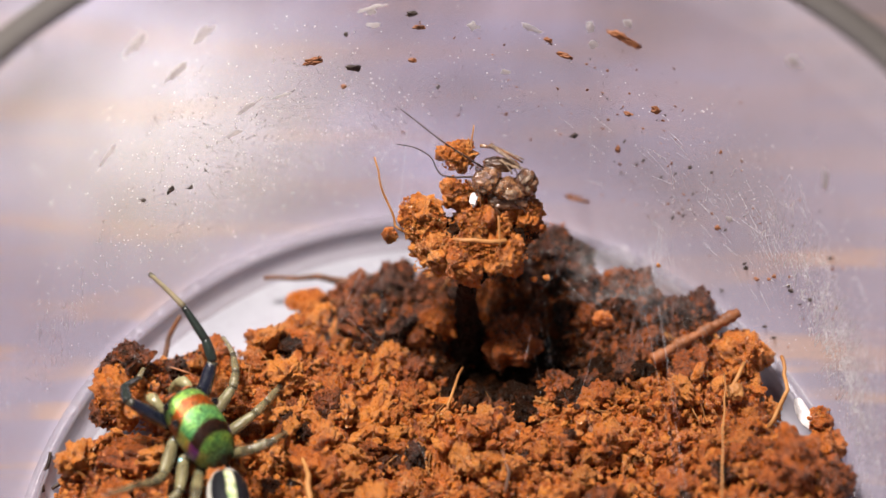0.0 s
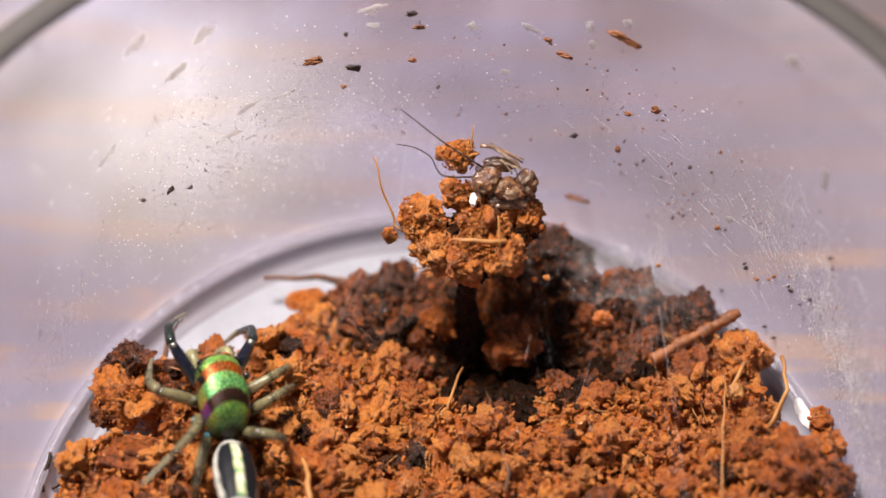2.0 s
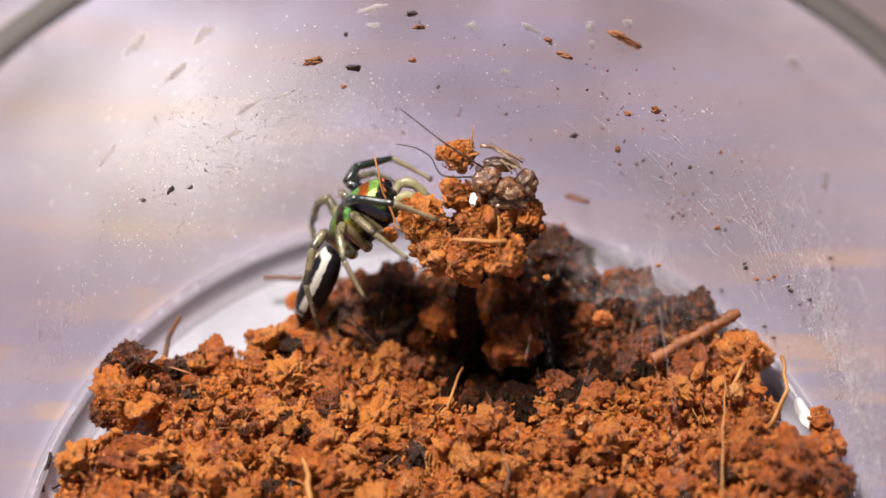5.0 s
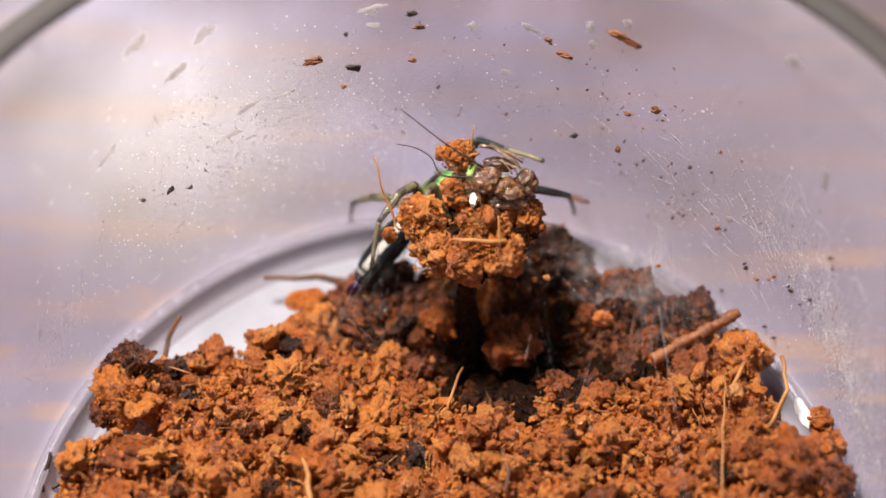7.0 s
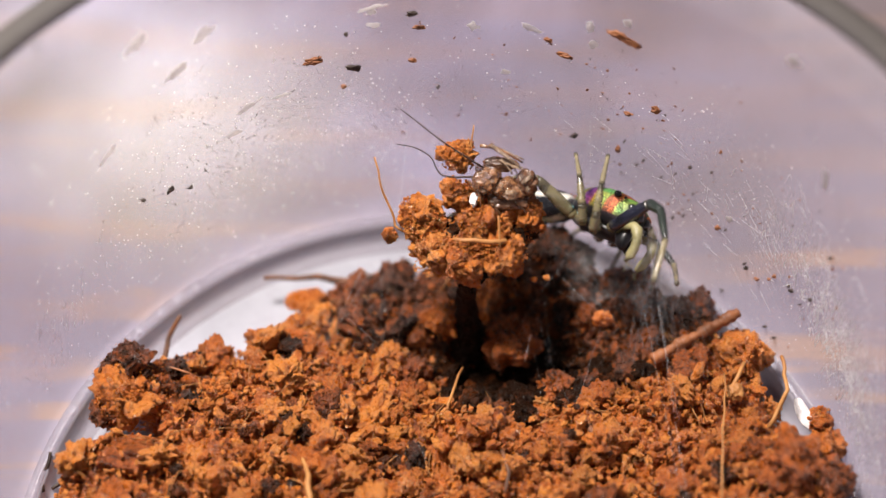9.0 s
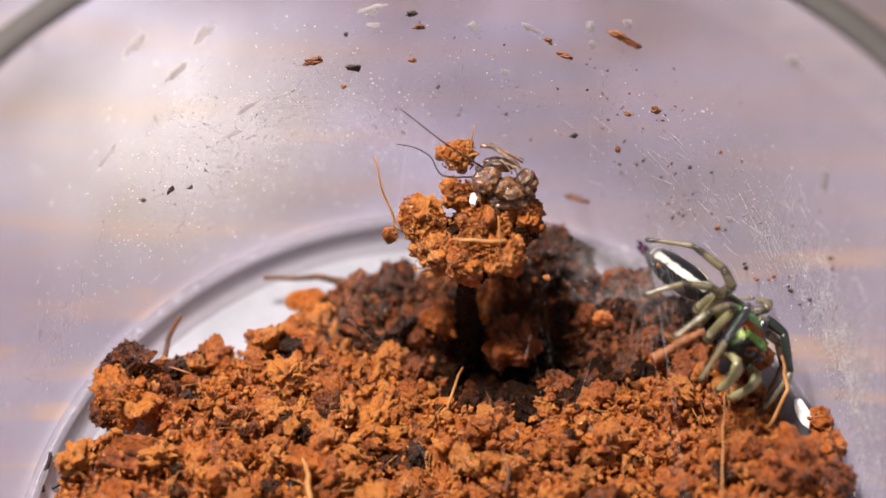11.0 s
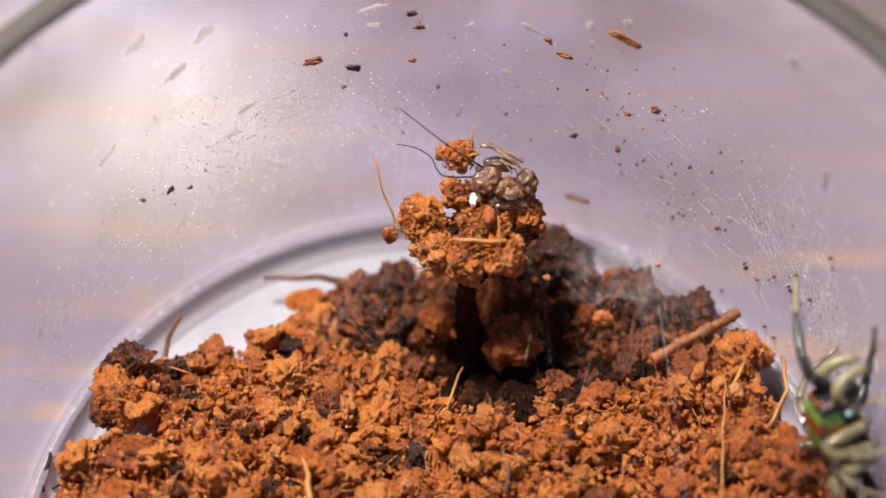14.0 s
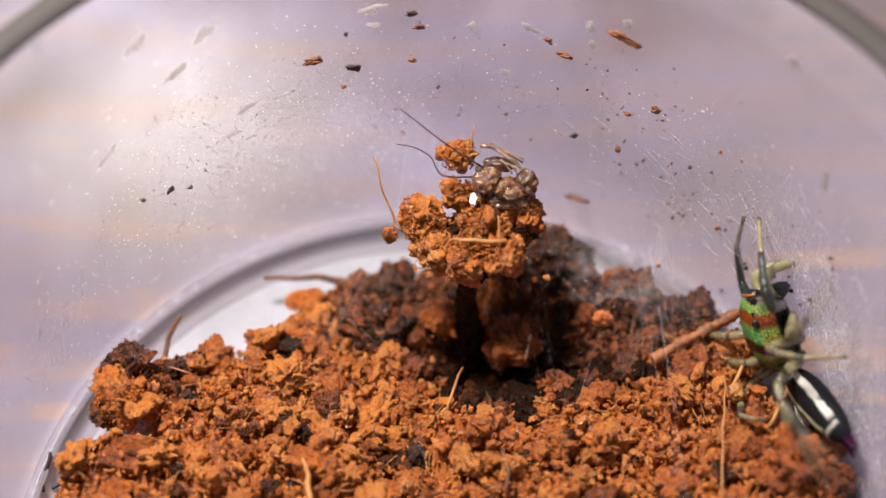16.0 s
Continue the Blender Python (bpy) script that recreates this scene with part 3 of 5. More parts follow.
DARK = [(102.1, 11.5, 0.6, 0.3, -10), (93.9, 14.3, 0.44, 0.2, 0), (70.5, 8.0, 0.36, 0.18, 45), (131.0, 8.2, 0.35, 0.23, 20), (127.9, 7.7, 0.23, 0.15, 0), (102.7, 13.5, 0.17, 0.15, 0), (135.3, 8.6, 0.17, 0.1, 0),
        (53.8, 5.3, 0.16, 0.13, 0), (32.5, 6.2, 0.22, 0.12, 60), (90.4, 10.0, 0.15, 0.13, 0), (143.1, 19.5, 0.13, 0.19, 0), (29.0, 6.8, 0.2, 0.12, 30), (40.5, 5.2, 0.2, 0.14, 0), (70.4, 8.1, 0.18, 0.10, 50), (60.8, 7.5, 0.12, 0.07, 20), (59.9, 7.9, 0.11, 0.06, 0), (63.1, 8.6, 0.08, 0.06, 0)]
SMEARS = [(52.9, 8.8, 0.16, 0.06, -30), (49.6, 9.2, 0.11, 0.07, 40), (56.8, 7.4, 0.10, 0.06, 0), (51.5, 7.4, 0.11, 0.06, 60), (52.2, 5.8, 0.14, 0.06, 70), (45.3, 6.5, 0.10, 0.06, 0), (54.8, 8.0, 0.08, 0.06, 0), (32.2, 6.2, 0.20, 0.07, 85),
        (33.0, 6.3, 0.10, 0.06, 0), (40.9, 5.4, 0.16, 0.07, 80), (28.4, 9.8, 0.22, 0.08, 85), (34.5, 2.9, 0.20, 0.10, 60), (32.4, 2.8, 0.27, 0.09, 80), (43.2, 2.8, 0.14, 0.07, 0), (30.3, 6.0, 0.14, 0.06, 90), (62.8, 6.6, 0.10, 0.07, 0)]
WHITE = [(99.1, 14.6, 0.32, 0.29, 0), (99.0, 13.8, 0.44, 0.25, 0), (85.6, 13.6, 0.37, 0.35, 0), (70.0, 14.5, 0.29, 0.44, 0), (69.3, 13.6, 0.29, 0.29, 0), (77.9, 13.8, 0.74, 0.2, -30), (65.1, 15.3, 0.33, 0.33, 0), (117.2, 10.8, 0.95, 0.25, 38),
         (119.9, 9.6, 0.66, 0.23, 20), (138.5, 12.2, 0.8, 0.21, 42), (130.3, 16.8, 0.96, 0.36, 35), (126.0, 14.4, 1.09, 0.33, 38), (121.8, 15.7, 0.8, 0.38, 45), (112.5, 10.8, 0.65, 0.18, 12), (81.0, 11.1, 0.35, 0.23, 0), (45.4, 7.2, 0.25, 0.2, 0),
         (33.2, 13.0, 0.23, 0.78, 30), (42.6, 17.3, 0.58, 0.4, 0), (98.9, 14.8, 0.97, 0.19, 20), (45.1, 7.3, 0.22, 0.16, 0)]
residue = cricket_material("dried residue", (0.75, 0.72, 0.72), (0.92, 0.88, 0.86), 0.0)
glow_through = residue.node_tree.nodes.new("ShaderNodeBsdfTranslucent")
glow_through.inputs["Color"].default_value = (0.92, 0.88, 0.86, 1)
joiner = residue.node_tree.nodes["Mix Shader"]
joiner.inputs["Fac"].default_value = 0.80
residue.node_tree.links.new(glow_through.outputs["BSDF"], joiner.inputs[2])
thin = residue.node_tree.nodes.new("ShaderNodeMixShader")
thin.inputs["Fac"].default_value = 0.52
residue.node_tree.links.new(joiner.outputs["Shader"], thin.inputs[1])
residue.node_tree.links.new(residue.node_tree.nodes["Transparent BSDF"].outputs["BSDF"], thin.inputs[2])
residue.node_tree.links.new(thin.outputs["Shader"], residue.node_tree.nodes["Material Output"].inputs["Surface"])
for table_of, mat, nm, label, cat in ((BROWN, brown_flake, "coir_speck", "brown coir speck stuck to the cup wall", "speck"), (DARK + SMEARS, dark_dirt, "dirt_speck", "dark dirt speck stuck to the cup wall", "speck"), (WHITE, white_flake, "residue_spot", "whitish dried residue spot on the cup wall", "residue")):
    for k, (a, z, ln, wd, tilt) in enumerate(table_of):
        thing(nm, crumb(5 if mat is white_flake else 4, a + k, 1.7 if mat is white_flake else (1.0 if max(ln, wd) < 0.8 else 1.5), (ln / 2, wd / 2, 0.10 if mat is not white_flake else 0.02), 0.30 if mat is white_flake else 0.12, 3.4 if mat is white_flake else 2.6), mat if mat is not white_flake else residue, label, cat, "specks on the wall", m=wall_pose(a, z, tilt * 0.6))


def sprinkle(name, count, angles, heights, sizes, material, label, seed, long=1.0, lean=None, slope=0.0):
    """Many tiny flakes on the wall, thickest round the middle of the stretch."""
    r = random.Random(seed)
    vs, fs, base = [], [], 0
    for k in range(count):
        a, z = r.gauss(*angles), r.gauss(*heights)
        z += slope * (a - angles[0])
        if not 2.2 < z < 20:
            continue
        v, f = TINY_DATA[r.randrange(8)]
        size = sizes[0] * (sizes[1] / sizes[0]) ** (r.random() ** 2)
        m = np.array(wall_pose(a, z, r.gauss(*lean) if lean else r.uniform(0, 360), 0.015))
        q = v * np.array([size * long, size * r.uniform(0.4, 1.0), min(0.03, size * 0.5)]) * MM
        vs.append(q @ m[:3, :3].T + m[:3, 3])
        fs.append(f + base)
        base += len(v)
    me = bpy.data.meshes.new(name)
    me.from_pydata(np.concatenate(vs).tolist(), [], np.concatenate(fs).tolist())
    me.materials.append(material)
    return tagged(new(name, me), label, "dust", kind="stuff")


sprinkle("dark_dust", 700, (123, 10), (7.6, 2.1), (0.013, 0.050), dark_dirt, "fine dark dust on the cup wall", 1)
# two clusters of tiny dark specks paint a soft shadow on the wall
sprinkle("shadow_specks", 520, (131.0, 1.2), (12.4, 0.30), (0.006, 0.018), dark_dirt, "soft grey specks standing in for a shadow on the cup wall", 21)
sprinkle("shadow_specks", 420, (126.0, 2.4), (12.2, 0.20), (0.006, 0.016), dark_dirt, "soft grey specks standing in for a shadow on the cup wall", 22)
sprinkle("brown_smudge", 260, (69.0, 1.2), (4.1, 0.12), (0.008, 0.03), brown_flake, "brown smudge of dirt on the cup wall", 23)
sprinkle("brown_smudge", 160, (64.5, 1.6), (3.8, 0.40), (0.008, 0.026), brown_flake, "brown smudge of dirt on the cup wall", 24)
sprinkle("brown_smudge", 60, (59.5, 0.5), (11.1, 0.25), (0.008, 0.03), brown_flake, "brown smudge of dirt on the cup wall", 25)
grey_dirt = fibre_material("grey dust", (0.10, 0.085, 0.085), (0.26, 0.23, 0.23))
sprinkle("fine_grey_dust", 2600, (116, 15), (8.2, 2.8), (0.013, 0.050), grey_dirt, "fine grey dust stippling the cup wall", 11)
sprinkle("fine_pale_dust", 2000, (116, 15), (8.4, 2.8), (0.013, 0.05), white_flake, "fine pale dust stippling the cup wall", 12)
sprinkle("grey_dust", 900, (82, 30), (9.3, 3.2), (0.012, 0.060), dark_dirt, "scattered dark dust on the cup wall", 2)
sprinkle("brown_dust", 330, (55, 20), (8.0, 3.0), (0.02, 0.11), brown_flake, "brown coir dust on the cup wall", 3)
sprinkle("pale_dust", 1500, (38, 20), (8.0, 3.0), (0.012, 0.05), white_flake, "pale dust on the cup wall", 4)
sprinkle("pale_dust", 400, (110, 25), (9.5, 3.5), (0.012, 0.06), white_flake, "pale dust on the cup wall", 5)
scratch_mat = cricket_material("pale scratch", (0.8, 0.78, 0.82), (0.95, 0.93, 0.96), 0.1)
sprinkle("scratch_marks", 900, (21, 9), (6.4, 1.1), (0.014, 0.034), scratch_mat, "fine pale scratches on the cup wall", 6, long=12, lean=(98, 20), slope=0.13)
sprinkle("glint_dust", 1300, (21, 10), (6.4, 1.3), (0.016, 0.05), white_flake, "bright pale dust on the cup wall", 16, slope=0.13)
sprinkle("scratch_marks", 110, (42, 12), (7.5, 1.7), (0.010, 0.022), scratch_mat, "fine pale scratches on the cup wall", 7, long=30, lean=(-30, 25))
sprinkle("scratch_marks", 160, (155, 6), (6.0, 1.1), (0.012, 0.02), scratch_mat, "fine pale scratches on the cup wall", 8, long=12, lean=(80, 20))

# ---- silk ----
silk = cricket_material("silk", (0.72, 0.70, 0.72), (0.88, 0.86, 0.88), 0.25)
veil = cricket_material("veil silk", (0.6, 0.58, 0.6), (0.8, 0.78, 0.8), 0.5)
THREADS = [(9.5, 11.6, 8.6, 9.2, 9.8, 5.9), (9.1, 10.8, 7.9, 10.3, 1.0, 3.4), (8.7, 10.2, 6.2, 10.1, 1.4, 3.4), (9.4, 8.8, 6.4, 10.2, 4.4, 4.2), (10.0, 3.7, 4.7, 10.2, 0.8, 3.7), (6.5, 6.8, 4.8, 5.8, 5.1, 4.4), (5.7, 11.8, 6.2, 4.0, 9.9, 4.7),
           (-3.6, 11.8, 4.9, -4.6, 9.9, 4.1), (-4.6, 10.2, 4.3, -2.9, 8.6, 3.9), (4.0, 8.7, 4.4, 3.7, 7.4, 4.0), (-1.0, 3.7, 3.7, -0.6, 2.8, 3.5), (6.8, 17.5, 9.3, 6.8, 15.4, 7.8)]
THREADS += [(5.1, 10.9, 6.1, 7.0, 8.2, 6.5), (7.0, 8.0, 6.4, 6.4, 6.9, 4.0), (-1.5, 16.2, 9.6, -2.0, 12.1, 7.0), (4.0, 12.2, 7.7, 6.1, 11.6, 6.0)]
for k, q in enumerate(THREADS):
    thing("silk_thread", tube(bmesh.new(), bent(q[:3], q[3:], (0, 0, -0.08), 12, 0.07, k), 0.0031, 0.0028, sides=5), silk, "fine white silk thread strung over the coir", "silk", "silk threads")
r = random.Random(77)


def gauze_material():
    n = Nodes("silk gauze")
    fine = n.noise(2200, 4, 0.7, stretch=(1.0, 1.0, 0.22))
    cloud = n.noise(420, 3, 0.6)
    n.set(Base_Color=(0.78, 0.74, 0.74), Roughness=0.6)
    hold = n.ramp(n.sum(n.sum(fine, 0.55, "MULTIPLY"), n.sum(cloud, 0.45, "MULTIPLY")), [(0.38, (1, 1, 1)), (0.52, (0.94, 0.94, 0.94)), (0.68, (0.78, 0.78, 0.78))])
    n.see_through(hold)
    return n.mat


gauze = gauze_material()


def sheet(name, edge_a, edge_b, sag, seed):
    """A thin sagging web between two edges, uneven and ragged along its rim."""
    bm = bmesh.new()
    rows, cols = 26, 20
    pa, pb = [Vector(p) for p in edge_a], [Vector(p) for p in edge_b]

    def at(line, u):
        v = u * (len(line) - 1)
        i = min(int(v), len(line) - 2)
        return line[i].lerp(line[i + 1], v - i)
    grid = []
    for i in range(rows + 1):
        u = i / rows
        row = []
        for j in range(cols + 1):
            v = j / cols
            p = at(pa, u).lerp(at(pb, u), v) + Vector((0, 0, -sag * 4 * v * (1 - v)))
            row.append(bm.verts.new(p + noise.noise_vector(p * 0.9 + Vector((seed, 0, 0))) * 0.35 + noise.noise_vector(p * 2.7) * 0.08))
        grid.append(row)
    for i in range(rows):
        for j in range(cols):
            ragged = noise.noise(Vector((i * 0.35, j * 0.35, seed)))
            if (i in (0, rows - 1) or j in (0, cols - 1)) and ragged > -0.05:
                continue
            bm.faces.new((grid[i][j], grid[i][j + 1], grid[i + 1][j + 1], grid[i + 1][j]))
    for v in [v for v in bm.verts if not v.link_faces]:
        bm.verts.remove(v)
    return thing(name, bm, gauze, "thin hazy silk gauze spun over the coir", "silk", "silk gauze")


sheet("silk_gauze", ((8.9, 12.4, 9.0), (9.0, 11.2, 7.2), (8.2, 9.6, 5.0)), ((9.7, 12.2, 8.4), (10.4, 10.6, 6.0), (12.6, 10.2, 3.9)), 0.3, 3)
sheet("silk_gauze", ((4.4, 13.2, 6.2), (5.0, 12.0, 5.0), (6.0, 11.0, 4.0)), ((8.6, 13.2, 5.2), (9.4, 12.0, 4.6), (10.4, 11.0, 4.4)), 0.5, 9)
bm = bmesh.new()
for (a, b, spread_a, spread_b, count) in (((9.4, 11.4, 8.2), (9.8, 8.0, 4.2), 0.5, 1.2, 60), ((6.8, 13.0, 5.6), (9.6, 10.5, 4.6), 1.2, 1.2, 40), ((-2.6, 12.4, 5.4), (-5.4, 8.6, 2.9), 0.7, 1.2, 16),
                                          ((3.9, 10.6, 5.6), (5.2, 8.0, 2.7), 0.8, 1.4, 6), ((4.6, 13.2, 7.2), (7.5, 14.0, 4.2), 0.6, 1.4, 14)):
    for k in range(count):
        p = [Vector(v) + Vector((r.gauss(0, s), r.gauss(0, s), r.gauss(0, s * 0.6))) for v, s in ((a, spread_a), (b, spread_b))]
        tube(bm, bent(p[0], p[1], (0, 0, -0.1), 8, 0.2, k), 0.0018, 0.0018, sides=4)
thing("silk_web", bm, veil, "thin hazy spider silk sheet over the back of the coir", "silk", kind="stuff")
for k, pts in enumerate(([(-17.27, 4.2, 1.6), (-17.37, 3.58, 1.2), (-17.47, 2.7, 0.9)], [(-16.53, 4.7, 0.4), (-16.72, 3.92, 0.35), (-16.72, 3.41, 0.35)], [(-17.1, 3.12, 0.35), (-16.59, 3.61, 0.4), (-15.55, 3.09, 0.2)])):
    strand("dirt_strand", pts, 0.07, 0.20 if k else 0.12, dark_dirt, "ragged dark dirt strand at the foot of the wall", "dirt", "dirt strands", steps=7, wobble=0.22, seed=30 + k)

# ---- the spider: y forward, z up, origin at the waist ----
def carapace_material():
    n = Nodes("banded iridescent carapace")
    sep = n.add("ShaderNodeSeparateXYZ")
    n.link(n.coords(), sep.inputs["Vector"])
    wob = n.noise(1800, 4, 0.6)
    fine_scale = n.noise(13000, 2, 0.6)
    x2 = n.sum(sep.outputs["X"], sep.outputs["X"], "MULTIPLY")
    along = n.sum(n.sum(sep.outputs["Y"], n.sum(x2, 480.0, "MULTIPLY"), "ADD"), 1 / 0.0037, "MULTIPLY")
    along = n.sum(n.sum(along, n.sum(wob, 0.07, "MULTIPLY")), 0.035, "SUBTRACT")
    along = n.sum(along, n.sum(n.sum(fine_scale, -0.5), 0.05, "MULTIPLY"))
    stops = [0.06, 0.13, 0.33, 0.37, 0.50, 0.54, 0.71, 0.745, 0.865, 0.90, 0.98, 1.03]
    black, brown, orange = (0.010, 0.012, 0.012), (0.030, 0.011, 0.006), (0.34, 0.075, 0.008)
    above = n.ramp(along, list(zip([min(1.0, v) for v in stops], [black, (0.025, 0.07, 0.035), (0.16, 0.29, 0.06), brown, brown, (0.13, 0.37, 0.13), (0.19, 0.46, 0.15), orange, orange, (0.21, 0.49, 0.12), (0.33, 0.49, 0.11), (0.03, 0.02, 0.02)])))
    violet, gold = (0.13, 0.03, 0.22), (0.46, 0.30, 0.05)
    flank = n.ramp(along, list(zip([min(1.0, v) for v in stops], [black, (0.06, 0.12, 0.05), (0.26, 0.26, 0.06), violet, (0.22, 0.04, 0.22), gold, (0.25, 0.34, 0.09), (0.20, 0.05, 0.02), (0.24, 0.06, 0.02), (0.16, 0.26, 0.08), (0.10, 0.16, 0.05), black])))
    height = n.sum(sep.outputs["Z"], 1 / 0.001, "MULTIPLY")
    height = n.sum(height, n.sum(n.sum(wob, -0.5), 0.25, "MULTIPLY"))
    band = n.mix(n.ramp(height, [(0.92, (1, 1, 1)), (1.12, (0, 0, 0))]), above, flank)
    hue = n.ramp(n.noise(2600, 3, 0.6), [(0.35, (0.55, 0.95, 0.85)), (0.5, (1.0, 1.0, 0.8)), (0.66, (1.4, 1.12, 0.55))])
    band = n.mix(0.7, band, hue, "MULTIPLY")
    band = n.mix(1.0, band, n.ramp(fine_scale, [(0.36, (0.25, 0.26, 0.26)), (0.52, (0.8, 0.8, 0.8)), (0.66, (1.7, 1.7, 1.6))]), "MULTIPLY")
    low = n.ramp(height, [(0.06, (1, 1, 1)), (0.20, (0, 0, 0))])
    n.set(Base_Color=n.mix(low, band, (0.012, 0.011, 0.014)), Metallic=0.45, Roughness=0.34, Specular_IOR_Level=0.6, Thin_Film_Thickness=430.0, Thin_Film_IOR=1.5)
    n.bump(fine_scale, 0.00004, 0.7)
    return n.mat


def abdomen_material():
    n = Nodes("black and white abdomen")
    sep = n.add("ShaderNodeSeparateXYZ")
    n.link(n.coords(), sep.inputs["Vector"])
    patch = n.noise(1500, 4, 0.65)
    wob = n.sum(n.sum(patch, -0.5), 0.00028, "MULTIPLY")
    fine_scale = n.noise(13000, 2, 0.6)
    ax = n.add("ShaderNodeMath")
    ax.operation = "ABSOLUTE"
    n.link(sep.outputs["X"], ax.inputs[0])
    across = n.sum(n.sum(ax.outputs["Value"], wob), 1 / 0.001, "MULTIPLY")
    along = n.sum(n.sum(sep.outputs["Y"], wob), -1 / 0.0045, "MULTIPLY")
    height = n.sum(n.sum(sep.outputs["Z"], wob), 1 / 0.001, "MULTIPLY")
    black, white = (0.010, 0.010, 0.013), (0.66, 0.63, 0.56)
    sheen = n.ramp(n.noise(2400, 3, 0.6), [(0.36, (0.22, 0.46, 0.22)), (0.47, (0.54, 0.60, 0.28)), (0.58, (0.78, 0.72, 0.52))])
    middle = n.sum(n.ramp(across, [(0.15, (1, 1, 1)), (0.22, (0, 0, 0))]), n.ramp(along, [(0.10, (0, 0, 0)), (0.16, (1, 1, 1)), (0.74, (1, 1, 1)), (0.80, (0, 0, 0))]), "MULTIPLY")
    c = n.mix(middle, black, sheen)
    flank = n.sum(n.ramp(height, [(0.03, (0, 0, 0)), (0.08, (1, 1, 1)), (0.34, (1, 1, 1)), (0.42, (0, 0, 0))]), n.ramp(along, [(0.03, (0, 0, 0)), (0.05, (1, 1, 1)), (0.72, (1, 1, 1)), (0.78, (0, 0, 0))]), "MULTIPLY")
    c = n.mix(n.sum(flank, n.ramp(patch, [(0.34, (0, 0, 0)), (0.42, (1, 1, 1))]), "MULTIPLY"), c, white)
    front = n.sum(n.ramp(along, [(0.035, (0, 0, 0)), (0.05, (1, 1, 1)), (0.095, (1, 1, 1)), (0.125, (0, 0, 0))]), n.ramp(height, [(0.02, (0, 0, 0)), (0.10, (1, 1, 1))]), "MULTIPLY")
    c = n.mix(front, c, (0.62, 0.60, 0.55))
    cross = n.sum(n.ramp(along, [(0.795, (0, 0, 0)), (0.805, (1, 1, 1)), (0.825, (1, 1, 1)), (0.84, (0, 0, 0))]), n.ramp(height, [(0.02, (0, 0, 0)), (0.10, (1, 1, 1))]), "MULTIPLY")
    c = n.mix(cross, c, (0.50, 0.47, 0.43))
    n.set(Base_Color=n.mix(n.sum(fine_scale, 0.22, "MULTIPLY"), c, (0.02, 0.022, 0.026)), Roughness=0.42, Specular_IOR_Level=0.14)
    n.bump(fine_scale, 0.00003, 0.7)
    return n.mat


def leg_material(name, base, dark, dark_share, length=0.0018, share=0.24):
    """A leg joint of the given length, dark at its far end; it runs along y."""
    n = Nodes(name)
    sep = n.add("ShaderNodeSeparateXYZ")
    n.link(n.coords(), sep.inputs["Vector"])
    along = n.sum(n.sum(sep.outputs["Y"], 1 / length, "MULTIPLY"), n.sum(n.sum(n.noise(1600, 3), -0.5), 0.3, "MULTIPLY"))
    f = n.ramp(along, [(0.0, (0.5, 0.5, 0.5)), (0.12, (0, 0, 0)), (1 - dark_share, (0, 0, 0)), (min(0.99, 1.10 - dark_share), (1, 1, 1))])
    grain = n.noise(7000, 3, 0.6)
    c = n.mix(f, base, dark)
    c = n.mix(n.ramp(n.noise(1500, 3, 0.6), [(0.42, (0, 0, 0)), (0.62, (0.55, 0.55, 0.55))]), c, tuple(0.38 * v for v in base))
    n.set(Base_Color=n.mix(n.sum(grain, 0.35, "MULTIPLY"), c, tuple(0.45 * v for v in base)), Roughness=0.24, Specular_IOR_Level=0.7)
    n.set(Coat_Weight=0.5, Coat_Roughness=0.12)
    n.bump(grain, 0.00005, 0.8)
    n.see_through(0.0 if sum(base) < 0.3 else share)
    return n.mat


carapace_mat, abdomen_mat = carapace_material(), abdomen_material()
pale_leg = leg_material("pale olive leg", (0.31, 0.265, 0.135), (0.09, 0.075, 0.045), 0.12)
pale_knee = leg_material("pale knee", (0.26, 0.22, 0.115), (0.07, 0.06, 0.04), 0.25, 0.0008)
pale_shin = leg_material("pale shin", (0.27, 0.225, 0.12), (0.025, 0.024, 0.022), 0.26, 0.0013)
pale_foot = leg_material("pale foot", (0.33, 0.275, 0.16), (0.025, 0.025, 0.025), 0.12)
black_leg = leg_material("blue-black leg", (0.010, 0.012, 0.026), (0.10, 0.085, 0.05), 0.10, 0.0021)
black_shin = leg_material("dark green-black shin", (0.022, 0.032, 0.026), (0.012, 0.012, 0.012), 0.25)
tan_foot = leg_material("tan foot", (0.40, 0.33, 0.19), (0.02, 0.02, 0.02), 0.12, 0.0021)
palp_mat = leg_material("pale yellow palp", (0.46, 0.41, 0.20), (0.38, 0.34, 0.17), 0.2, 0.005)


def plain(name, colour, rough, metal=0.0, spec=0.5):
    n = Nodes(name)
    g = n.noise(9000, 3, 0.6)
    n.set(Base_Color=n.mix(n.sum(g, 0.4, "MULTIPLY"), colour, tuple(0.5 * c for c in colour)), Roughness=rough, Metallic=metal, Specular_IOR_Level=spec)
    return n.mat


eye_mat = plain("black eye", (0.006, 0.006, 0.007), 0.05, 0, 0.8)
black_mat = plain("black cuticle", (0.014, 0.013, 0.016), 0.35)
blue_mat = plain("blue iridescent spot", (0.34, 0.78, 0.88), 0.25, 0.3)
brow_mat = plain("orange brow", (0.42, 0.11, 0.02), 0.5)
white_mat = plain("white face stripe", (0.75, 0.73, 0.68), 0.5)
violet_mat = plain("violet-black spinneret", (0.055, 0.010, 0.045), 0.22, 0.5)

spider = tagged(new("spider"), "small jumping spider, green-banded carapace, black and white abdomen", "spider")


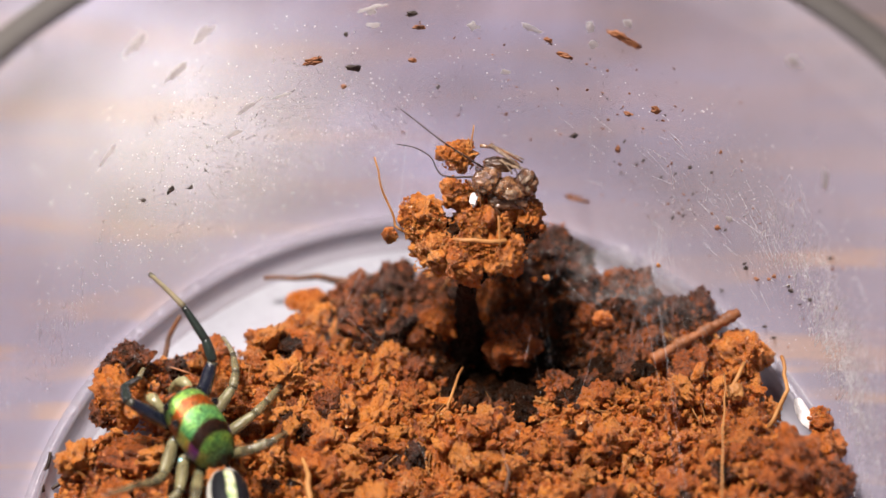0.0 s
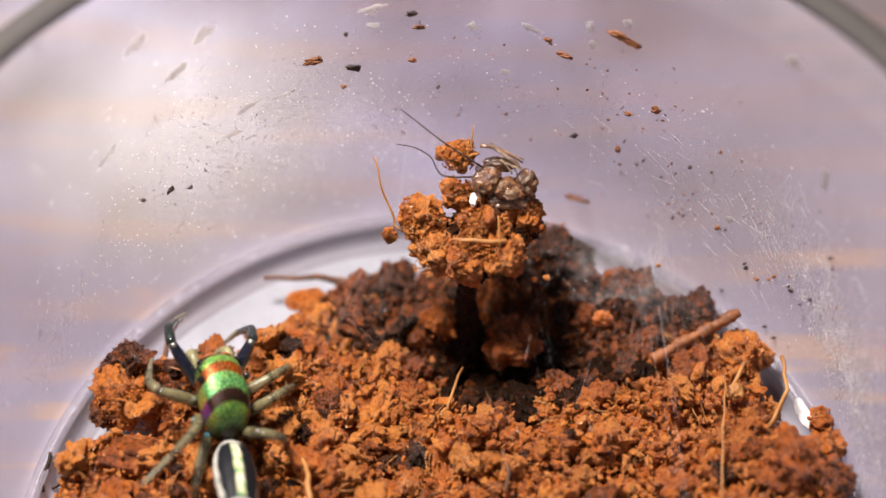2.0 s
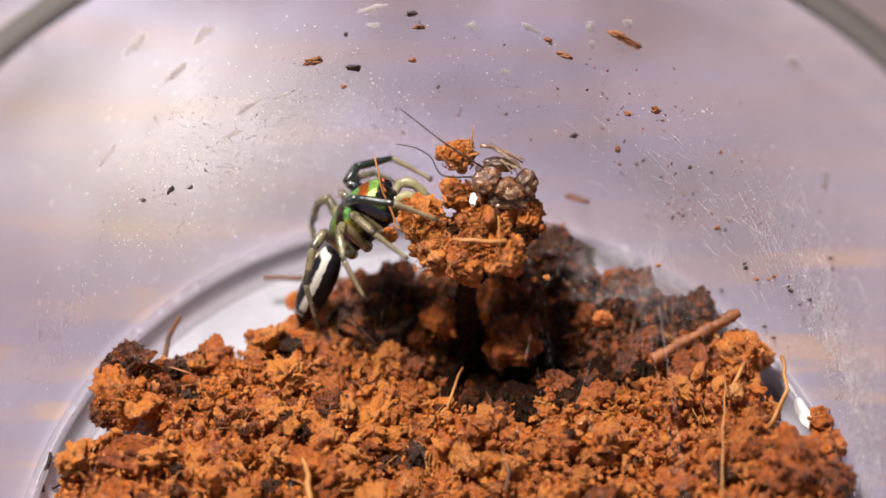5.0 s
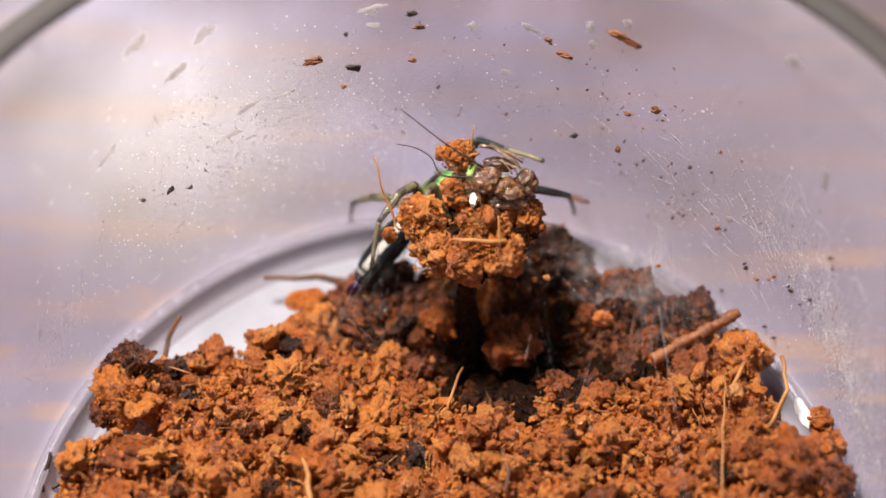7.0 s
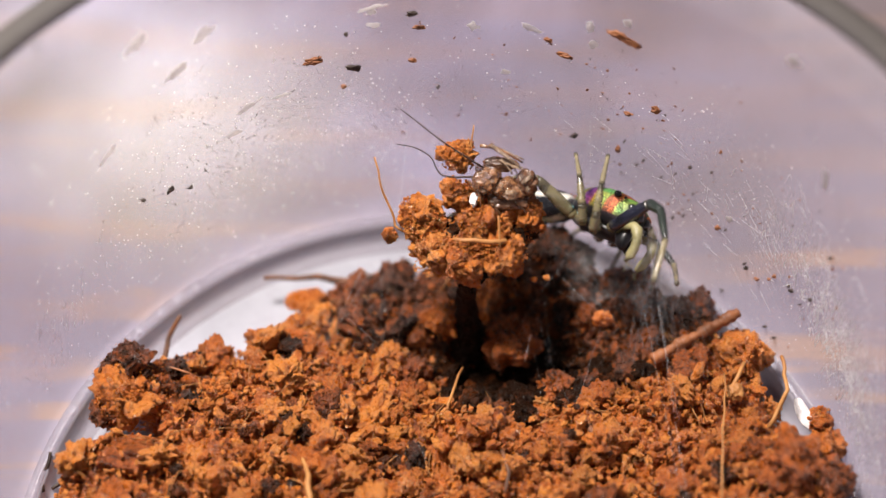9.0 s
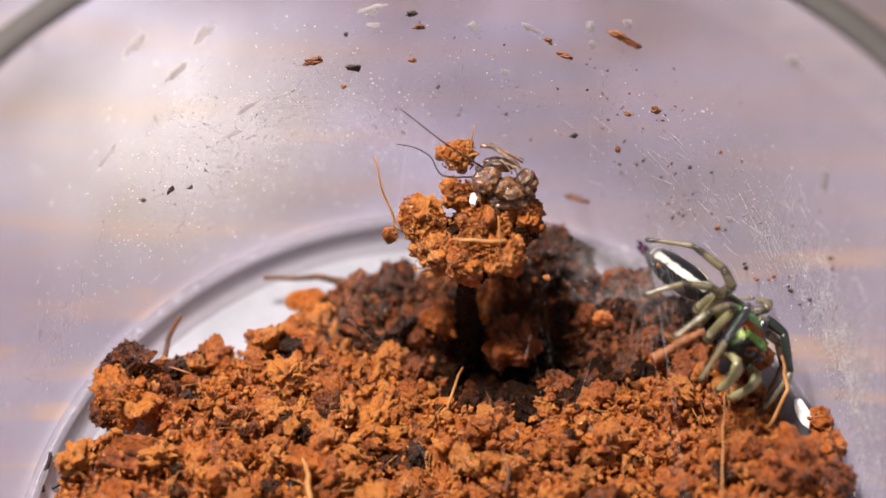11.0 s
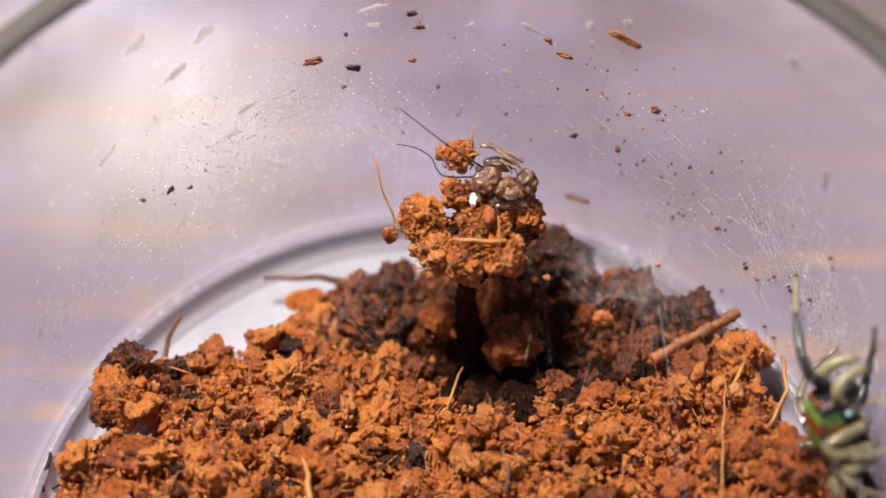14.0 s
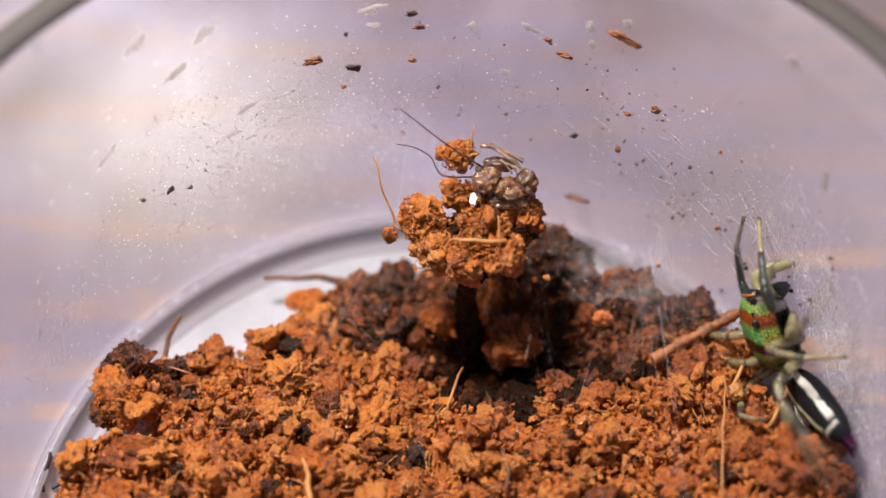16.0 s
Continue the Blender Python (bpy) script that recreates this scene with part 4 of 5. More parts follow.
def hull(bm, rings, sides=28, square=0.75):
    """A closed body of rounded sections along y: (y, half width, bottom, top)."""
    loops = []
    for y, w, lo, hi in rings:
        loop = []
        for k in range(sides):
            c, t = math.cos(2 * math.pi * k / sides), math.sin(2 * math.pi * k / sides)
            loop.append(bm.verts.new((math.copysign(abs(c) ** square, c) * w, y, (lo + hi) / 2 + math.copysign(abs(t) ** square, t) * (hi - lo) / 2)))
        loops.append(loop)
    for p, q in zip(loops, loops[1:]):
        for k in range(sides):
            bm.faces.new((p[k], q[k], q[(k + 1) % sides], p[(k + 1) % sides]))
    bm.faces.new(loops[0])
    bm.faces.new(loops[-1][::-1])
    bmesh.ops.recalc_face_normals(bm, faces=bm.faces)
    return bm


SHELL = [(0.0, 0.16, 0.30, 0.62, 0.84, 1.0, 1.05, 1.08, 1.08, 1.05, 1.01, 0.93, 0.80, 0.52, 0.15), (0.30, 0.36, 0.52, 0.76, 0.98, 1.17, 1.27, 1.34, 1.36, 1.34, 1.28, 1.18, 1.04, 0.86, 0.66)]
KNOT = (-0.05, 0.0, 0.08, 0.25, 0.55, 0.95, 1.35, 1.75, 2.15, 2.55, 2.95, 3.30, 3.56, 3.72, 3.78)
rings = []
for k in range(40):
    y = -0.05 + 3.83 * (1 - math.cos(math.pi * k / 39)) / 2
    rings.append((y, max(0.03, float(np.interp(y, KNOT, SHELL[0]))), -0.50 + 0.35 * max(0, 1 - y / 0.5) + 0.25 * max(0, (y - 3.2) / 0.6), float(np.interp(y, KNOT, SHELL[1]))))
bm = hull(bmesh.new(), rings, 36, 0.72)
for _ in range(2):
    bmesh.ops.smooth_vert(bm, verts=bm.verts, factor=0.5, use_axis_x=True, use_axis_y=True, use_axis_z=True)
carapace = part("carapace", bm, carapace_mat, spider, "green and orange banded iridescent carapace")
for sx, y, z, r in ((0.33, 3.62, 0.52, 0.29), (0.78, 3.40, 0.74, 0.17), (0.96, 2.95, 1.02, 0.07), (1.00, 2.50, 1.04, 0.17)):
    for s in (-1, 1):
        bm = bmesh.new()
        ball(bm, (s * sx, y, z), (r, r, r), 16, 12)
        part("eye", bm, eye_mat, carapace, "glossy black eye")
for s in (-1, 1):
    bm = bmesh.new()
    tube(bm, [(s * (0.33 + 0.31 * math.cos(a)), 3.66 + 0.05 * math.sin(a), 0.52 + 0.32 * math.sin(a)) for a in np.linspace(0.2, 2.9, 10)], 0.06, 0.05)
    part("brow", bm, brow_mat, carapace, "orange brow fringe")
    bm = bmesh.new()
    tube(bm, [(s * 0.86, 3.10, 0.16), (s * 0.68, 3.52, 0.12), (s * 0.36, 3.74, 0.06)], 0.09, 0.06)
    part("face_stripe", bm, white_mat, carapace, "white face stripe")
    bm = bmesh.new()
    hull(bm, [(3.05, 0.20, -0.60, -0.1), (3.30, 0.27, -0.95, 0.12), (3.58, 0.27, -1.10, 0.10), (3.74, 0.20, -1.05, -0.15), (3.80, 0.08, -0.9, -0.4)], 16, 0.8)
    bmesh.ops.translate(bm, vec=(s * 0.30, 0, 0), verts=bm.verts)
    part("jaw", bm, black_mat, spider, "dark jaw")
    # palps: thick pale joints that hang before the face
    bm = bmesh.new()
    path = [Vector(p) for p in ((s * 0.52, 3.15, -0.35), (s * 0.72, 3.62, -0.10), (s * 0.80, 4.02, 0.02), (s * 0.78, 4.26, -0.12), (s * 0.72, 4.44, -0.42), (s * 0.64, 4.50, -0.82), (s * 0.58, 4.46, -1.22), (s * 0.54, 4.36, -1.52))]
    tube(bm, path, 0.2, sides=14, bulge=lambda k: 0.10 + 0.14 * math.sin(math.pi * min(1.0, 0.10 + k * 0.84)) ** 0.8 + 0.035 * math.cos(k * 15))
    palp = part("palp", bm, palp_mat, spider, "fat pale yellow-green palp")
    bm = bmesh.new()
    q = random.Random(50 + s)
    for k in range(34):
        p = path[q.randrange(3, 8)] + Vector((q.uniform(-0.06, 0.06), q.uniform(-0.06, 0.06), q.uniform(-0.15, 0.15)))
        d = Vector((q.gauss(0, 1), q.gauss(0, 1) + 0.3, q.gauss(0, 1))).normalized()
        tube(bm, [p + d * 0.15, p + d * q.uniform(0.28, 0.40) + Vector((0, 0, -0.08))], 0.012, 0.005, sides=4)
    part("palp_hair", bm, palp_mat, palp, "pale fringe of hairs")["kind"] = "stuff"
bm = bmesh.new()
tube(bm, [(0, 0.35, 0.02), (0, 0.1, 0.02), (0, -0.30, -0.02)], 0.36, 0.32, sides=14)
part("waist", bm, black_mat, spider, "narrow black waist")
bm = bmesh.new()
ball(bm, (0, 1.75, -0.50), (0.74, 1.55, 0.36), 20, 12)
part("underside", bm, black_mat, spider, "dark underside")

rings = []
for k in range(34):
    u = -1 + 2 * (1 - math.cos(math.pi * k / 33)) / 2
    w = max(0.03, (1 - abs(u) ** 2.5)) ** 0.5 * (0.88 + 0.05 * math.sin(2.2 * u + 0.4) * (1 if u > 0 else 0.2)) * (1 - 0.10 * max(0, -u) ** 2)
    rings.append((-2.2 + 2.2 * u, w, -0.80 * w, 0.84 * w))
abdomen = part("abdomen", hull(bmesh.new(), rings, 36, 0.92), abdomen_mat, spider, "black abdomen with white lines and a green stripe")
for s in (-1, 1):
    for z, ln in ((0.10, 0.78), (-0.12, 0.6)):
        bm = bmesh.new()
        tube(bm, [(s * 0.13, -4.25, z), (s * 0.18, -4.25 - ln * 0.5, z + 0.03), (s * 0.23, -4.25 - ln * 0.8, z + 0.05), (s * 0.25, -4.25 - ln, z + 0.06)], 0.15, 0.06, sides=10)
        part("spinneret", bm, violet_mat, abdomen, "violet-black spinneret")
bm = bmesh.new()
q = random.Random(61)
for k in range(170):
    u, a = q.uniform(-4.3, -0.1), q.uniform(0, 6.3)
    w = 0.80 * max(0.0, 1 - abs((u + 2.2) / 2.2) ** 2.5) ** 0.5
    d = Vector((math.cos(a), 0, math.sin(a)))
    p = d * w + Vector((0, u, 0))
    tube(bm, [p, p + d * q.uniform(0.05, 0.11) + Vector((0, -0.10, 0))], 0.007, 0.003, sides=3)
part("body_hair", bm, black_mat, abdomen, "short dark hairs")["kind"] = "stuff"

# hips, lengths of the four joints, and thickness
LEGS = {"1": (0.74, 2.95, -0.38, (2.15, 0.95, 1.75, 2.1), 0.31), "2": (0.92, 2.27, -0.62, (1.8, 0.8, 1.3, 1.75), 0.29), "3": (1.0, 1.36, -0.62, (1.75, 0.75, 1.3, 1.8), 0.28), "4": (0.74, 0.55, -0.52, (2.25, 0.9, 1.6, 2.25), 0.29)}
SPOTS = {"1": (0.87, 3.02, -0.28), "2": (1.03, 2.29, -0.60), "3": (1.17, 1.36, -0.60), "4": (0.85, 0.52, -0.42)}


def joint_bulge(r, ends, tip):
    return lambda k: r * (ends + (1 - ends) * math.sin(math.pi * (0.12 + 0.80 * k)) ** 0.7) * (1 - (1 - tip) * k)


def bristles(bm, length, r, seed, count=14):
    """Fine short hairs that stand off a joint lying along y."""
    q = random.Random(seed)
    for k in range(count):
        y, a = length * q.uniform(0.08, 0.95), q.uniform(0, 6.3)
        out = Vector((math.cos(a), 0, math.sin(a)))
        tube(bm, [out * r * 0.8 + Vector((0, y, 0)), out * (r + q.uniform(0.08, 0.20)) + Vector((0, y + q.uniform(0.08, 0.25), 0))], 0.011, 0.005, sides=4)


leg_parts = {}
for s, side in ((-1, "L"), (1, "R")):
    for num, (hx, hy, hz, lengths, r) in LEGS.items():
        a, p, b, c = lengths
        first = num == "1"
        looks = (black_leg, black_shin, black_shin, tan_foot) if first else (pale_leg, pale_knee, pale_shin, pale_foot)
        bm = bmesh.new()
        tube(bm, [(0, a * k / 10, 0.0) for k in range(11)], r, sides=12, bulge=joint_bulge(r, 0.62, 0.82), flat=1.15)
        femur = part("leg", bm, looks[0], spider, "blue-black front leg" if first else "pale olive translucent leg")
        bm = bmesh.new()
        bristles(bm, a, r * 0.9, hy * 10 + s, 18)
        part("bristles", bm, black_mat, femur, "fine dark bristles")["kind"] = "stuff"
        bm = bmesh.new()
        tube(bm, [(0, -0.05 + (p + 0.1) * k / 8, 0.0) for k in range(9)], r * 0.76, sides=12, bulge=joint_bulge(r * 0.80, 0.72, 0.90))
        knee = part("knee", bm, looks[1], femur)
        bm = bmesh.new()
        tube(bm, [(0, b * k / 10, 0.0) for k in range(11)], r * 0.72, sides=12, bulge=joint_bulge(r * 0.70, 0.74, 0.70))
        bristles(bm, b, r * 0.55, hy * 7 + s, 12)
        shin = part("shin", bm, looks[2], femur)
        bm = bmesh.new()
        tube(bm, [(0, c * k / 12, 0.03 * math.sin(math.pi * k / 12)) for k in range(13)], r * 0.5, sides=10, bulge=lambda k, r=r: r * (0.47 - 0.20 * k + (0.05 if 0.50 < k < 0.58 else 0) + (0.09 if k > 0.9 else 0)))
        bristles(bm, c, r * 0.3, hy * 5 + s, 10)
        foot_part = part("foot", bm, looks[3], femur)
        bm = bmesh.new()
        ball(bm, (s * (hx - 0.06), hy, hz), (0.30, 0.28, 0.27), 14, 10)
        part("hip", bm, pale_leg, spider)
        bm = bmesh.new()
        sx, sy, sz = SPOTS[num]
        ball(bm, (s * (sx - 0.02), sy, sz + 0.10), (0.16, 0.13, 0.13), 12, 9)
        part("hip_spot", bm, blue_mat, spider, "iridescent blue hip spot")
        leg_parts[side + num] = (femur, knee, shin, foot_part, Vector((s * hx, hy, hz)), lengths, s)

BODY = [
    (0, place(-9.2, 2.48, 3.31, 17.7, 8.7, 40.8)),
    (0.4, place(-8.62, 1.7, 5.75, -4.9, -10.3, 49.4)),
    (1, place(-8.62, 1.7, 5.75, -4.9, -10.3, 49.4)),
    (1.3, place(-8.62, 1.7, 5.75, -4.9, -10.3, 49.4)),
    (1.5, place(-8.71, 2.11, 5.68, -2.8, -6.9, 48.3)),
    (2, place(-8.94, 3.39, 4.09, 11.2, 18, 18.8)),
    (2.5, place(-8.9, 5.54, 3.71, -9.1, -0.6, 4.6)),
    (3, place(-8.21, 7.49, 3.37, -14.8, -16.3, -7.6)),
    (3.5, place(-7.1, 9.37, 4.45, 57.7, -46.6, -97.2)),
    (4, place(-5.86, 10.15, 5.4, 44.3, -36.5, -76)),
    (4.2, place(-5.61, 10.54, 5.45, 43.3, -32.8, -76.8)),
    (5.3, place(-4.4, 13.2, 6, 40.7, -24.2, -92.1)),
    (6.3, place(-2.96, 14.69, 5.98, 39.1, -36.6, -117.8)),
    (6.5, place(-2.88, 14.64, 5.83, 28.2, -41.6, -106.5)),
    (7, place(-1.16, 14.87, 5.35, 27.0, -39.4, -97.1)),
    (7.5, place(0.29, 15.48, 5.85, 21.9, -30.2, -92.4)),
    (8, place(2.31, 15.2, 6.1, 25.3, -27.0, -118.7)),
    (8.5, place(5.86, 14.47, 5.94, 42.4, -58.4, -171.8)),
    (9, place(6.13, 14.52, 6.23, 37, -57.6, -166.7)),
    (9.2, place(6.7, 14.04, 6.09, 33.6, -56.7, -166.7)),
    (10.3, place(10.35, 12, 6.3, 16.4, -52, -167.9)),
    (11.5, place(13.24, 8.58, 4.52, -0.8, -47.4, -171.4)),
    (12, place(13.31, 6.85, 4.09, 16.9, -22.6, -153.9)),
    (12.5, place(12.87, 5.32, 4.58, 30.6, 1.8, -142.5)),
    (13, place(14.82, 3.66, 5.22, 69.1, 32.5, -115.6)),
    (13.5, place(16.23, 2.22, 4.97, 102, 3.4, -98.1)),
    (14, place(17.09, 1.57, 5.11, 107, -32, -82.6)),
    (14.5, place(17.05, 1.68, 4.83, 105.9, -32.1, -81.3)),
    (15, place(17, 2.31, 5.1, 105.1, -29.7, -82.1)),
    (15.5, place(16.09, 4.95, 4.2, 90.4, -51.2, -73.7)),
    (16, place(15.24, 6.94, 4.16, 102.9, -52.4, -83.6)),
]
ABDOMEN = [(0, -33, -25), (0.4, -31, -15), (1, -31, -15), (1.3, -31, -15), (1.5, -34, -16), (2, -10, -19), (2.5, 2, -1), (3, 9, 21), (3.5, 24, 20), (4, -23, 16), (4.2, -19, 18), (5.3, -4, 26), (6.3, -17, 37), (6.5, -15, 40), (7, -2, 29), (7.5, -30, 29), (8, -13, 22), (8.5, -18, 6), (9, -21, 9), (9.2, -18, 10), (10.3, -5, 17), (11.5, 11, 26), (12, 8, -4), (12.5, 0, -20), (13, 8, -7), (13.5, 10, -9), (14, -15, -3), (14.5, -12, -2), (15, -5, 4), (15.5, -3, 31), (16, 45, 9)]
# where each foot stands: seconds and millimetres
FEET = {}
FEET["L1"] = [(0, -13.2, 8.4, 2.6), (1, -13.2, 7, 3.3), (1.5, -13.4, 7.2, 3.4), (2, -11.7, 10.7, 3), (2.5, -12.4, 11.8, 1.9), (3, -8.3, 10.9, 1.8), (3.5, -2.1, 11.6, 8.1), (4, -0.1, 14.1, 6.5), (7, 4.6, 15.2, 8.6), (7.5, 4.9, 17.7, 6.1), (8, 7.4, 14.6, 5.9), (8.5, 10.3, 10.4, 5.9), (9, 10.4, 10.2, 6.1), (12, 17.6, 3, 6.5), (12.5, 17.6, 2.9, 8.6), (13, 16.4, 2.3, 11.7), (13.5, 16.4, 2.6, 12), (14, 14.8, 8.3, 9.3), (14.5, 15, 8.3, 9.1), (15, 14.3, 6.4, 9.8), (15.5, 14.6, 10.7, 8.4), (16, 13.4, 12.6, 7.8)]
FEET["R1"] = [(0, -12.7, 10.1, 7), (1, -12.5, 9.4, 7.9), (1.5, -12, 8.6, 8.4), (2, -10.2, 9.7, 2), (2.5, -5.5, 11.9, 2.1), (3, -3.5, 13, 1.2), (3.5, -1.9, 12.1, 5.1), (4, -3.1, 12.1, 5.5), (7, 6.3, 15.8, 4.2), (7.5, 6.3, 13.2, 10.4), (8, 9.3, 14.6, 4.8), (8.5, 9.3, 9.2, 7.6), (9, 8.8, 7.8, 9.4), (11.5, 10.5, 4, 2), (12.5, 17, 2.2, 3.2), (13, 13.2, 0.2, 7.1), (14, 17.3, 4.9, 10.3), (14.5, 17.3, 5, 10.1), (15, 16.6, 6.3, 9.2), (15.5, 14.6, 6.2, 12.9), (16, 13.8, 11.8, 8.7)]
FEET["L2"] = [(0, -13.2, -0.4, 6.4), (1, -13.6, 1.6, 2.6), (1.5, -13.6, 1.6, 2.8), (2, -12.9, 8.1, 3.3), (2.5, -13.2, 9.9, 1.9), (3, -13.1, 10.3, 2), (6.3, 0.1, 16.2, 6.5), (6.5, 0.1, 17, 5.6), (7.5, -1.1, 18, 5), (8, 3.2, 16.3, 5.8), (12, 16.8, 4, 1.9), (12.5, 16.3, 4.5, 8.9), (13, 15.7, 3.3, 12), (13.5, 16.1, 7.1, 9.7), (15.5, 14.3, 9.1, 2.7), (16, 11.7, 10.9, 2.2)]
FEET["R2"] = [(0, -9.9, 9.6, 2.8), (1, -9.7, 8.7, 4.5), (1.5, -9.7, 8.9, 4.2), (2, -6.1, 9.3, 1.8), (2.5, -5.2, 6, 6.8), (3, -3.5, 9.5, 6.1), (3.5, -3.4, 8.6, 7), (6.3, -0.5, 14.3, 8.9), (6.5, -0.3, 14.2, 9), (7.5, 6.2, 11.7, 6.7), (8.5, 7, 14.1, 9.8), (9, 7.3, 14.2, 10.1), (11.5, 10.9, 4.2, 5.3), (12, 10.7, 4.2, 2.3), (12.5, 14.4, 1.6, 2.3), (15.5, 17, 6, 10.9), (16, 15.9, 6.9, 10.5)]
FEET["L3"] = [(0, -14.1, 0.4, 2), (1, -10, -1.9, 2), (1.5, -10.6, -1.2, 2), (2, -12, 0.1, 6.1), (2.5, -12.3, 2.7, 4), (3, -10.7, 7.4, 4.7), (3.5, -8.7, 11.8, 2.2), (7.5, -1.4, 16.7, 4), (8, -0.9, 17.9, 5), (12, 15, 6, 7.7), (12.5, 16.6, 7.8, 5.3), (13, 16.3, 6.8, 6.5), (15.5, 14.4, 7.7, 2), (16, 13.1, 9.9, 2)]
FEET["R3"] = [(0, -7.2, 8.3, 1.8), (1, -7, 7.6, 3.8), (1.5, -7.1, 7.8, 3.5), (2, -6.5, 7.9, 1.8), (2.5, -5.6, 4.9, 7.1), (3, -4.1, 5.8, 6.6), (4, -2.8, 8.5, 6.9), (6.3, -2.6, 9.7, 3.3), (6.5, -2.5, 10.1, 2.7), (8.5, 5.8, 15.1, 8.9), (9, 6, 15.1, 9.2), (11.5, 8.5, 5.1, 6.8), (12, 10.8, 2.7, 6.2), (12.5, 8.8, 2.3, 5.5), (15.5, 18, 1.2, 9)]
FEET["L4"] = [(0, -10.8, -3.4, 2), (1, -7.1, -2.4, 2.4), (1.5, -7.6, -2.1, 2.4), (2, -10.2, 4, 1.9), (2.5, -9.3, 1.3, 6.7), (3, -9.2, 4.5, 3.9), (3.5, -8.6, 8.3, 2), (4, -7.8, 6.8, 5.9), (6.3, -4.4, 15.5, 4), (6.5, -4.3, 16.3, 3.2), (7, -4.4, 17.1, 1.9), (7.5, -2.5, 11.6, 6.6), (8, -3.8, 16, 5.5), (11.5, 13.6, 11.9, 2), (12, 11.4, 11.8, 2.8), (15.5, 16.1, 8.1, 2), (16, 13.6, 3.8, 5.1)]
FEET["R4"] = [(0, -6.8, 5.5, 1.6), (1, -6.4, 4.8, 3.5), (1.5, -6.6, 5, 3.5), (2, -6.8, 4.8, 1.4), (2.5, -4.9, 1.9, 6.3), (3, -5.6, 2.2, 4.5), (3.5, -7.1, 8.7, 2), (4, -4, 5.5, 8.7), (6.3, -4.7, 9.3, 2.8), (6.5, -4.7, 9.6, 2.1), (8.5, 0.2, 13.7, 6.1), (9, 0.3, 13.7, 6.3), (11.5, 11.5, 9.1, 10.7), (12, 10.7, 10.8, 6.8), (12.5, 10.3, 9.7, 7.9), (15.5, 15.2, -0.3, 6.8), (16, 16.3, 1.3, 4.6)]
# which way each knee points, in the body's space
KNEES = {}
KNEES["L1"] = [(0, -0.74, 0.19, 0.65, 0.47, -0.14), (1, -0.61, 0.2, 0.76, 0.4, -0.07), (1.5, -0.72, 0.19, 0.66, 0.36, -0.08), (2, -0.63, 0.21, 0.75, 0.59, 0.11), (2.5, -0.55, 0.27, 0.79, 0.55, -0.17), (3, -0.09, 0.46, 0.88, 0.17, 1.16), (3.5, -0.67, 0.2, 0.72, 0.38, 0.23), (4, -0.78, 0.1, 0.62, 0.43, 0.72), (7, -0.14, 0.33, 0.93, 0.58, -0.02), (7.5, -0.03, 0.26, 0.97, 0.95, 0.33), (8, 0.33, 0.29, 0.9, 0.72, 0.26), (8.5, -0.78, 0.13, 0.62, 0.55, 0.38), (9, -0.93, 0.03, 0.36, 0.55, 0.42), (12, -0.73, 0.26, 0.63, 0.7, -0.2), (12.5, -0.71, 0.2, 0.67, 0.66, 0.01), (13, -0.94, 0.22, 0.26, 0.42, -0.08), (13.5, -0.94, 0.07, 0.34, 0.32, -0.02), (14, -0.55, 0.83, -0.07, 0.46, 0.17), (14.5, -0.99, 0.07, 0.11, 0.38, 0.29), (15, -0.82, 0.23, 0.53, 0.61, 0.05), (15.5, 0.47, 0.66, 0.59, 0.67, 1), (16, -0.95, 0.27, 0.19, 0.34, 0.41)]
KNEES["R1"] = [(0, 0.84, 0.27, 0.47, 0.44, 0.37), (1, 0.87, 0.32, 0.38, 0.47, 0.29), (1.5, 0.83, 0.32, 0.45, 0.25, 0.16), (2, 0.35, 0.37, 0.86, 0.44, 0.19), (2.5, 0.82, 0.05, 0.57, 0.39, -0.14), (3, 0.55, 0.29, 0.78, 0.97, 0.53), (3.5, 0.9, 0.08, 0.43, 0.41, -0.15), (4, 0.8, 0.05, 0.6, 0.63, 0.35), (6.3, 0.63, 0.42, 0.65, 0.6, 0.3), (6.5, 0.68, 0.26, 0.68, 0.6, 0.3), (7, 0.81, 0.31, 0.49, 0.32, 1.01), (7.5, 0.66, 0.72, 0.21, 0.52, 0.77), (8, 0.85, 0.21, 0.49, 0.4, -0.18), (8.5, -0.34, -0.32, 0.88, 0.47, 0.25), (9, 0.14, 0.44, 0.88, 0.55, 0.46), (11.5, 0.55, 0.3, 0.78, 0.75, 0.15), (12.5, 0.68, 0.18, 0.71, 0.57, 0.61), (13, 0.65, 0.2, 0.73, 0.67, 0.57), (14, 0.2, -0.79, 0.57, 0.77, 0.59), (14.5, 0.18, -0.79, 0.58, 0.67, 0.56), (15, 0.51, 0.12, 0.85, 0.43, 0.62), (15.5, 0.79, 0.1, 0.61, 0.52, 0.81), (16, 0.88, 0.2, 0.43, 0.88, 0.13)]
